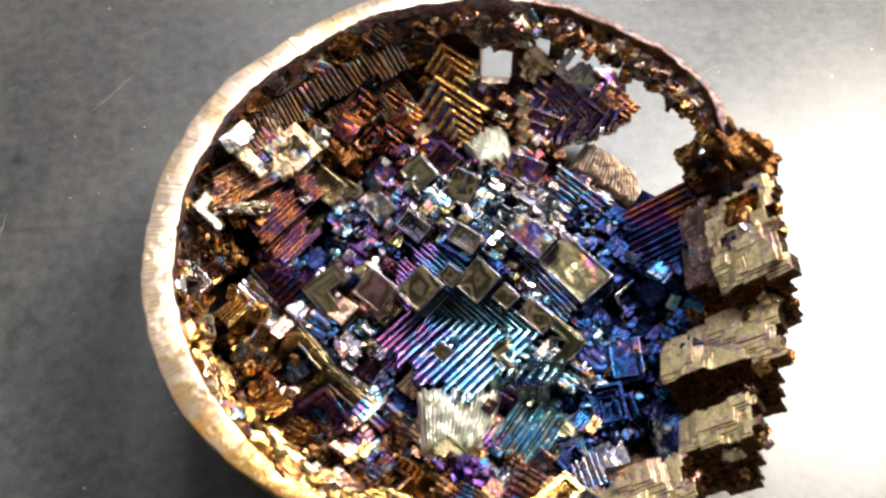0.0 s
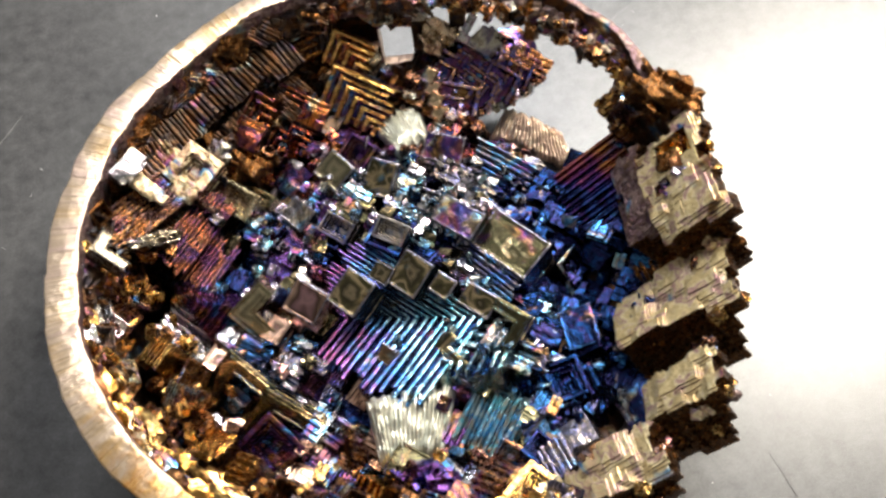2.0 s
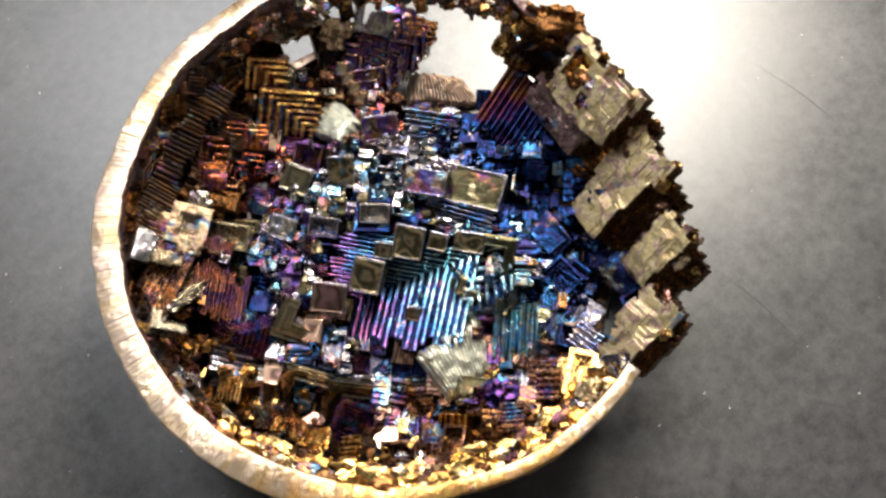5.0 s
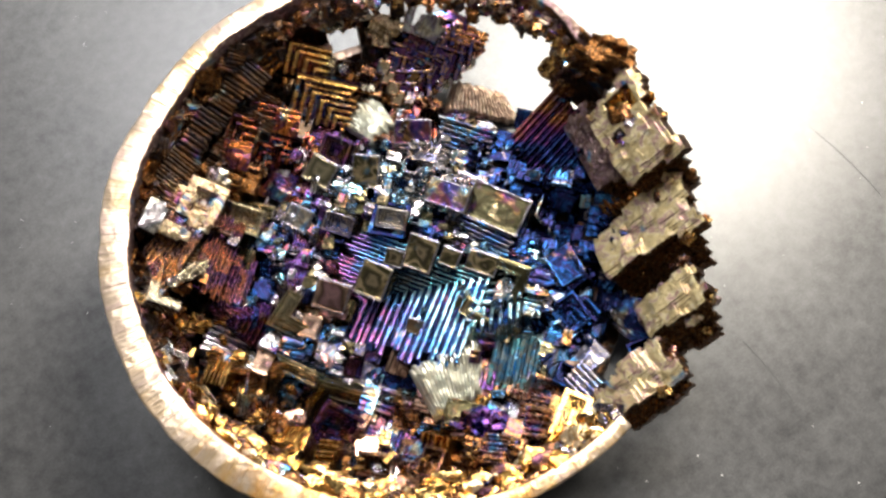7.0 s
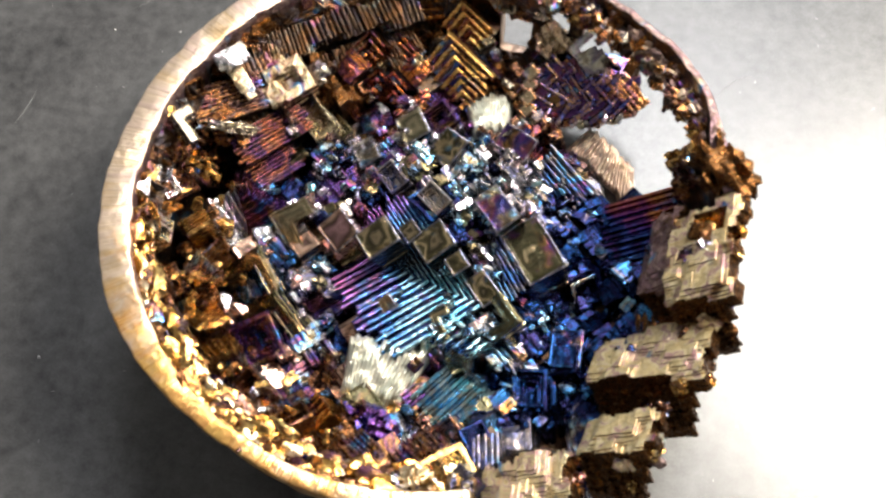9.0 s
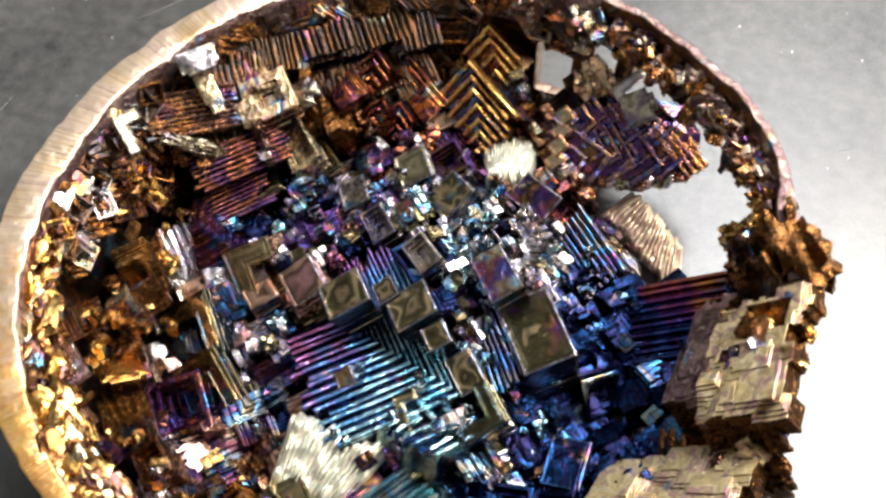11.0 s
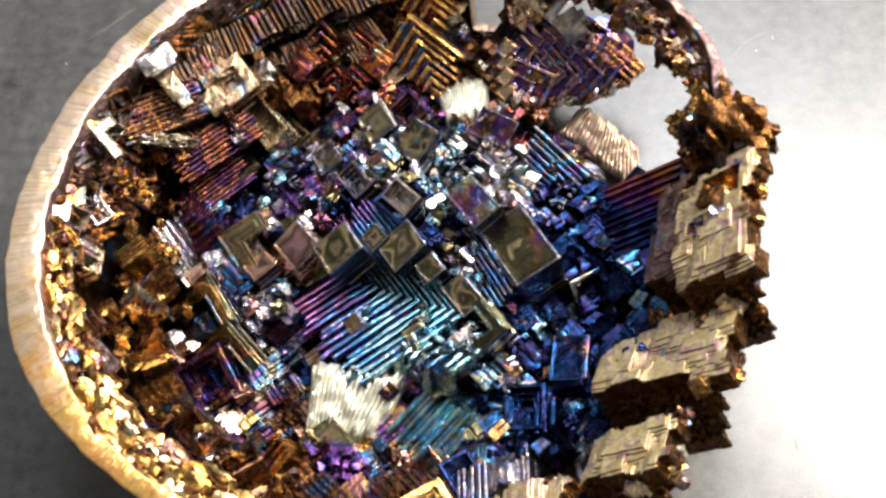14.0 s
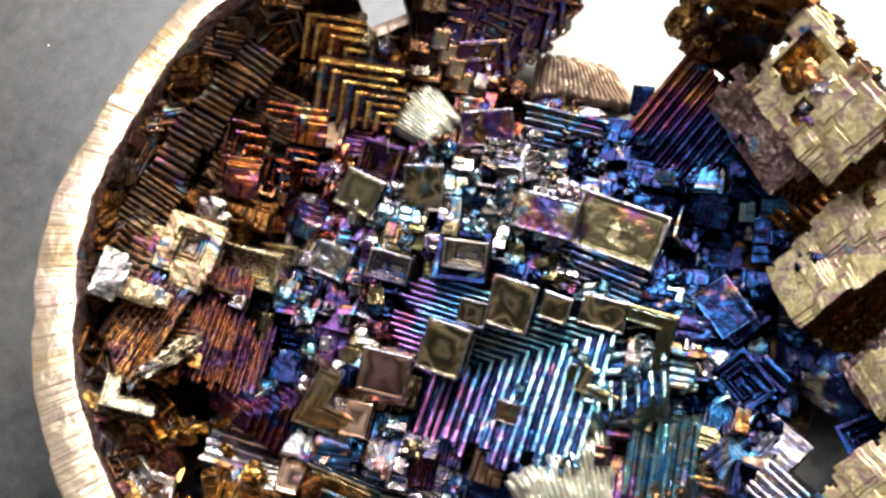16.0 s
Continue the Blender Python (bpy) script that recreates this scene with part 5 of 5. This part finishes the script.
def lip_crust():
    """Small crystals that crust the lip at the broken side of the cup."""
    rnd = random.Random(57)
    for _ in range(120):
        a = rnd.uniform(29, 98) if rnd.random() < 0.75 else rnd.uniform(276, 289)
        r = rnd.uniform(36.6, 38.6)
        z = rim_height(radians(a)) * 1000 + rnd.uniform(-2.0, -0.2)
        kind = rnd.choice(("corner", "stairs", "corner"))
        s = rnd.uniform(0.8, 2.0)
        mat = rnd.choice(("brown", "flank", "khaki", "charcoal", "charcoal", "brown")) if a < 100 else rnd.choice(("rim_gold", "beige", "gold", "steel"))
        bm = crystal_mesh(rnd, kind, s * 0.001, s * rnd.uniform(0.0006, 0.0013), 0.0022, rnd.randint(2, 4))
        ob = part(NAMES[kind], bm, mat, cup)
        ob.matrix_basis = pose(r * 0.001 * math.cos(radians(a)), r * 0.001 * math.sin(radians(a)), z * 0.001, rnd.gauss(0, 22), rnd.gauss(0, 22), rnd.uniform(0, 360))


lip_crust()


def arc_teeth():
    """Small steps on the inner slope of the arch that is left of the wall, and golden drops under it."""
    rnd = random.Random(63)
    for _ in range(150):
        a = rnd.uniform(23, 68)
        low = rnd.random()
        base = 19.4 + 0.8 * smooth(30, 36, a)
        z = base + (rim_height(radians(a)) * 1000 - base - 0.4) * low
        r = 37.0 + 2.3 * low
        kind = rnd.choice(("corner", "stairs"))
        mat = rnd.choice(("gold", "flank", "brown")) if low < 0.3 else rnd.choice(("arch_crust", "arch_crust", "brown", "rim_pale", "flank", "purple"))
        bm = crystal_mesh(rnd, kind, rnd.uniform(0.0010, 0.0024), rnd.uniform(0.0006, 0.0014), 0.0020, rnd.randint(2, 3), rise=0.0002)
        ob = part(NAMES[kind], bm, mat, cup)
        n = Vector((-math.cos(radians(a)), -math.sin(radians(a)), rnd.uniform(0.5, 1.3))).normalized()
        ob.matrix_basis = Matrix.Translation((r * 0.001 * math.cos(radians(a)), r * 0.001 * math.sin(radians(a)), z * 0.001)) @ n.to_track_quat("Z", "Y").to_matrix().to_4x4() @ Matrix.Rotation(radians(90 + rnd.gauss(0, 15)), 4, "Z")
    for k in range(22):
        a, z = 22.5 + rnd.gauss(0, 1.5), 9.5 + k * 0.45
        bm = crystal_mesh(rnd, "lump" if k % 2 else "corner", rnd.uniform(0.0015, 0.0035), rnd.uniform(0.0015, 0.003), 0.003, 2, rise=0.0004)
        ob = part("gold_drop" if k % 2 else "small_corner_crystal", bm, rnd.choice(("gold", "amber", "gold", "brown")), cup)
        r = 36.6 + rnd.uniform(-0.8, 0.6)
        ob.matrix_basis = pose(r * 0.001 * math.cos(radians(a)), r * 0.001 * math.sin(radians(a)), z * 0.001, rnd.gauss(0, 20), -35 + rnd.gauss(0, 20), a + rnd.gauss(0, 20))
    crystal("brown_lump", (36.8, 12.6, 22.6), (14, 6, -52), 9.0, 5.6, 7.5, "lump", "flank", 2)
    crystal("brown_lump", (33.6, 15.6, 18.0), (10, 10, -30), 4.0, 3.0, 6.0, "lump", "brown", 2)
    crystal("brown_lump", (32.2, -8.6, 13.6), (0, -30, 10), 8.0, 4.0, 6.0, "lump", "flank", 1)
    crystal("amber_lump", (34.6, 3.6, 20.2), (0, -43, -5), 3.4, 5.0, 3.0, "lump", "amber", 1)
    crystal("amber_lump", (33.6, 4.6, 19.6), (0, -43, -5), 2.6, 3.0, 3.2, "lump", "flank", 1)
    crystal("amber_lump", (33.2, 0.2, 19.2), (0, -43, 20), 2.2, 3.0, 2.6, "lump", "purple", 2)
    crystal("amber_lump", (35.2, 1.0, 21.0), (0, -43, 40), 2.0, 3.0, 2.4, "lump", "pearl", 2)
    for x, y, z, s, mat in ((38.6, -9.4, 20.4, 3.0, "beige"), (36.4, -11.0, 18.0, 3.0, "brown"), (39.0, -5.4, 21.8, 2.6, "arch_crust"), (36.0, -18.0, 20.0, 2.8, "gold"), (34.0, -20.0, 17.5, 2.6, "brown"),
                            (31.6, -26.0, 20.4, 2.8, "arch_crust"), (30.0, -27.6, 19.4, 2.6, "beige"), (24.0, -31.5, 19.8, 2.6, "brown"), (21.2, -33.6, 20.0, 2.8, "gold")):
        for k in range(3):
            crystal("crust_crystal", (x - 2.2 + rnd.uniform(-0.9, 0.9), y + 0.8 + rnd.uniform(-1.2, 1.2), z - 1.6 + rnd.uniform(-0.6, 0.4)), (rnd.uniform(-30, 30), -40 + rnd.uniform(-20, 20), rnd.uniform(0, 90)), s * rnd.uniform(0.4, 0.8), s * rnd.uniform(0.4, 0.7), s * 0.7, ("corner", "lump", "stack")[k], mat, (3, 2, 3)[k])


arc_teeth()


def specks():
    """Dust and short scratches on the table."""
    rnd = random.Random(8)
    bm = bmesh.new()
    for _ in range(330):
        x, y = rnd.uniform(-0.14, 0.16), rnd.uniform(-0.06, 0.14)
        if math.hypot(x + 0.001, y - 0.003) < 0.043:
            continue
        s = rnd.choice((0.00004, 0.00005, 0.00007, 0.0001))
        k = len(bm.verts)
        box(bm, -s, s, -s * rnd.uniform(0.4, 1.0), s, 0, s * 0.7)
        bm.verts.ensure_lookup_table()
        bmesh.ops.transform(bm, matrix=pose(x, y, 0, 0, 0, rnd.uniform(0, 180)), verts=bm.verts[k:])
    tagged(new("dust_specks", mesh_from("dust_specks", bm, "dust_white")), "tiny pale dust specks lying on the dark table", "dust", kind="stuff")


specks()


def scratch(x0, y0, x1, y1, width, bend, mat):
    """A thin curved scratch in the paint."""
    a, c = Vector((x0, y0, 0)) * 0.001, Vector((x1, y1, 0)) * 0.001
    side = Vector((-(c - a).y, (c - a).x, 0)).normalized()
    bm = bmesh.new()
    rows = []
    for i in range(13):
        t = i / 12
        p = a.lerp(c, t) + side * bend * 0.001 * math.sin(math.pi * t)
        w = width * 0.0005 * (0.35 + 0.65 * math.sin(math.pi * t))
        rows.append((bm.verts.new(p - side * w + Vector((0, 0, 0.00002))), bm.verts.new(p + Vector((0, 0, 0.00005))), bm.verts.new(p + side * w + Vector((0, 0, 0.00002)))))
    for p, q in zip(rows, rows[1:]):
        for k in (0, 1):
            bm.faces.new((p[k], q[k], q[k + 1], p[k + 1]))
    return tagged(new("scratch", mesh_from("scratch", bm, mat)), "thin scratch in the dark table paint", "scratch", "table scratches")


scratch(69.4, -5.0, 72.4, -21.9, 0.13, 0.5, 'scratch_grey')
scratch(38.4, -29.3, 40.2, -43.2, 0.12, 0.4, 'scratch_grey')
scratch(45.0, -14.5, 45.1, -15.7, 0.35, 0, 'scratch_grey')
scratch(-57.0, 53.8, -63.7, 46.0, 0.12, 0.3, 'scratch_pale')
scratch(-74.7, 26.1, -75.8, 19.4, 0.1, 0.2, 'scratch_pale')
scratch(-78.9, -7.1, -70.2, -7.9, 0.12, 0.2, 'scratch_pale')
scratch(39.2, 41.1, 45.3, 46.4, 0.1, 1.0, 'scratch_pale')
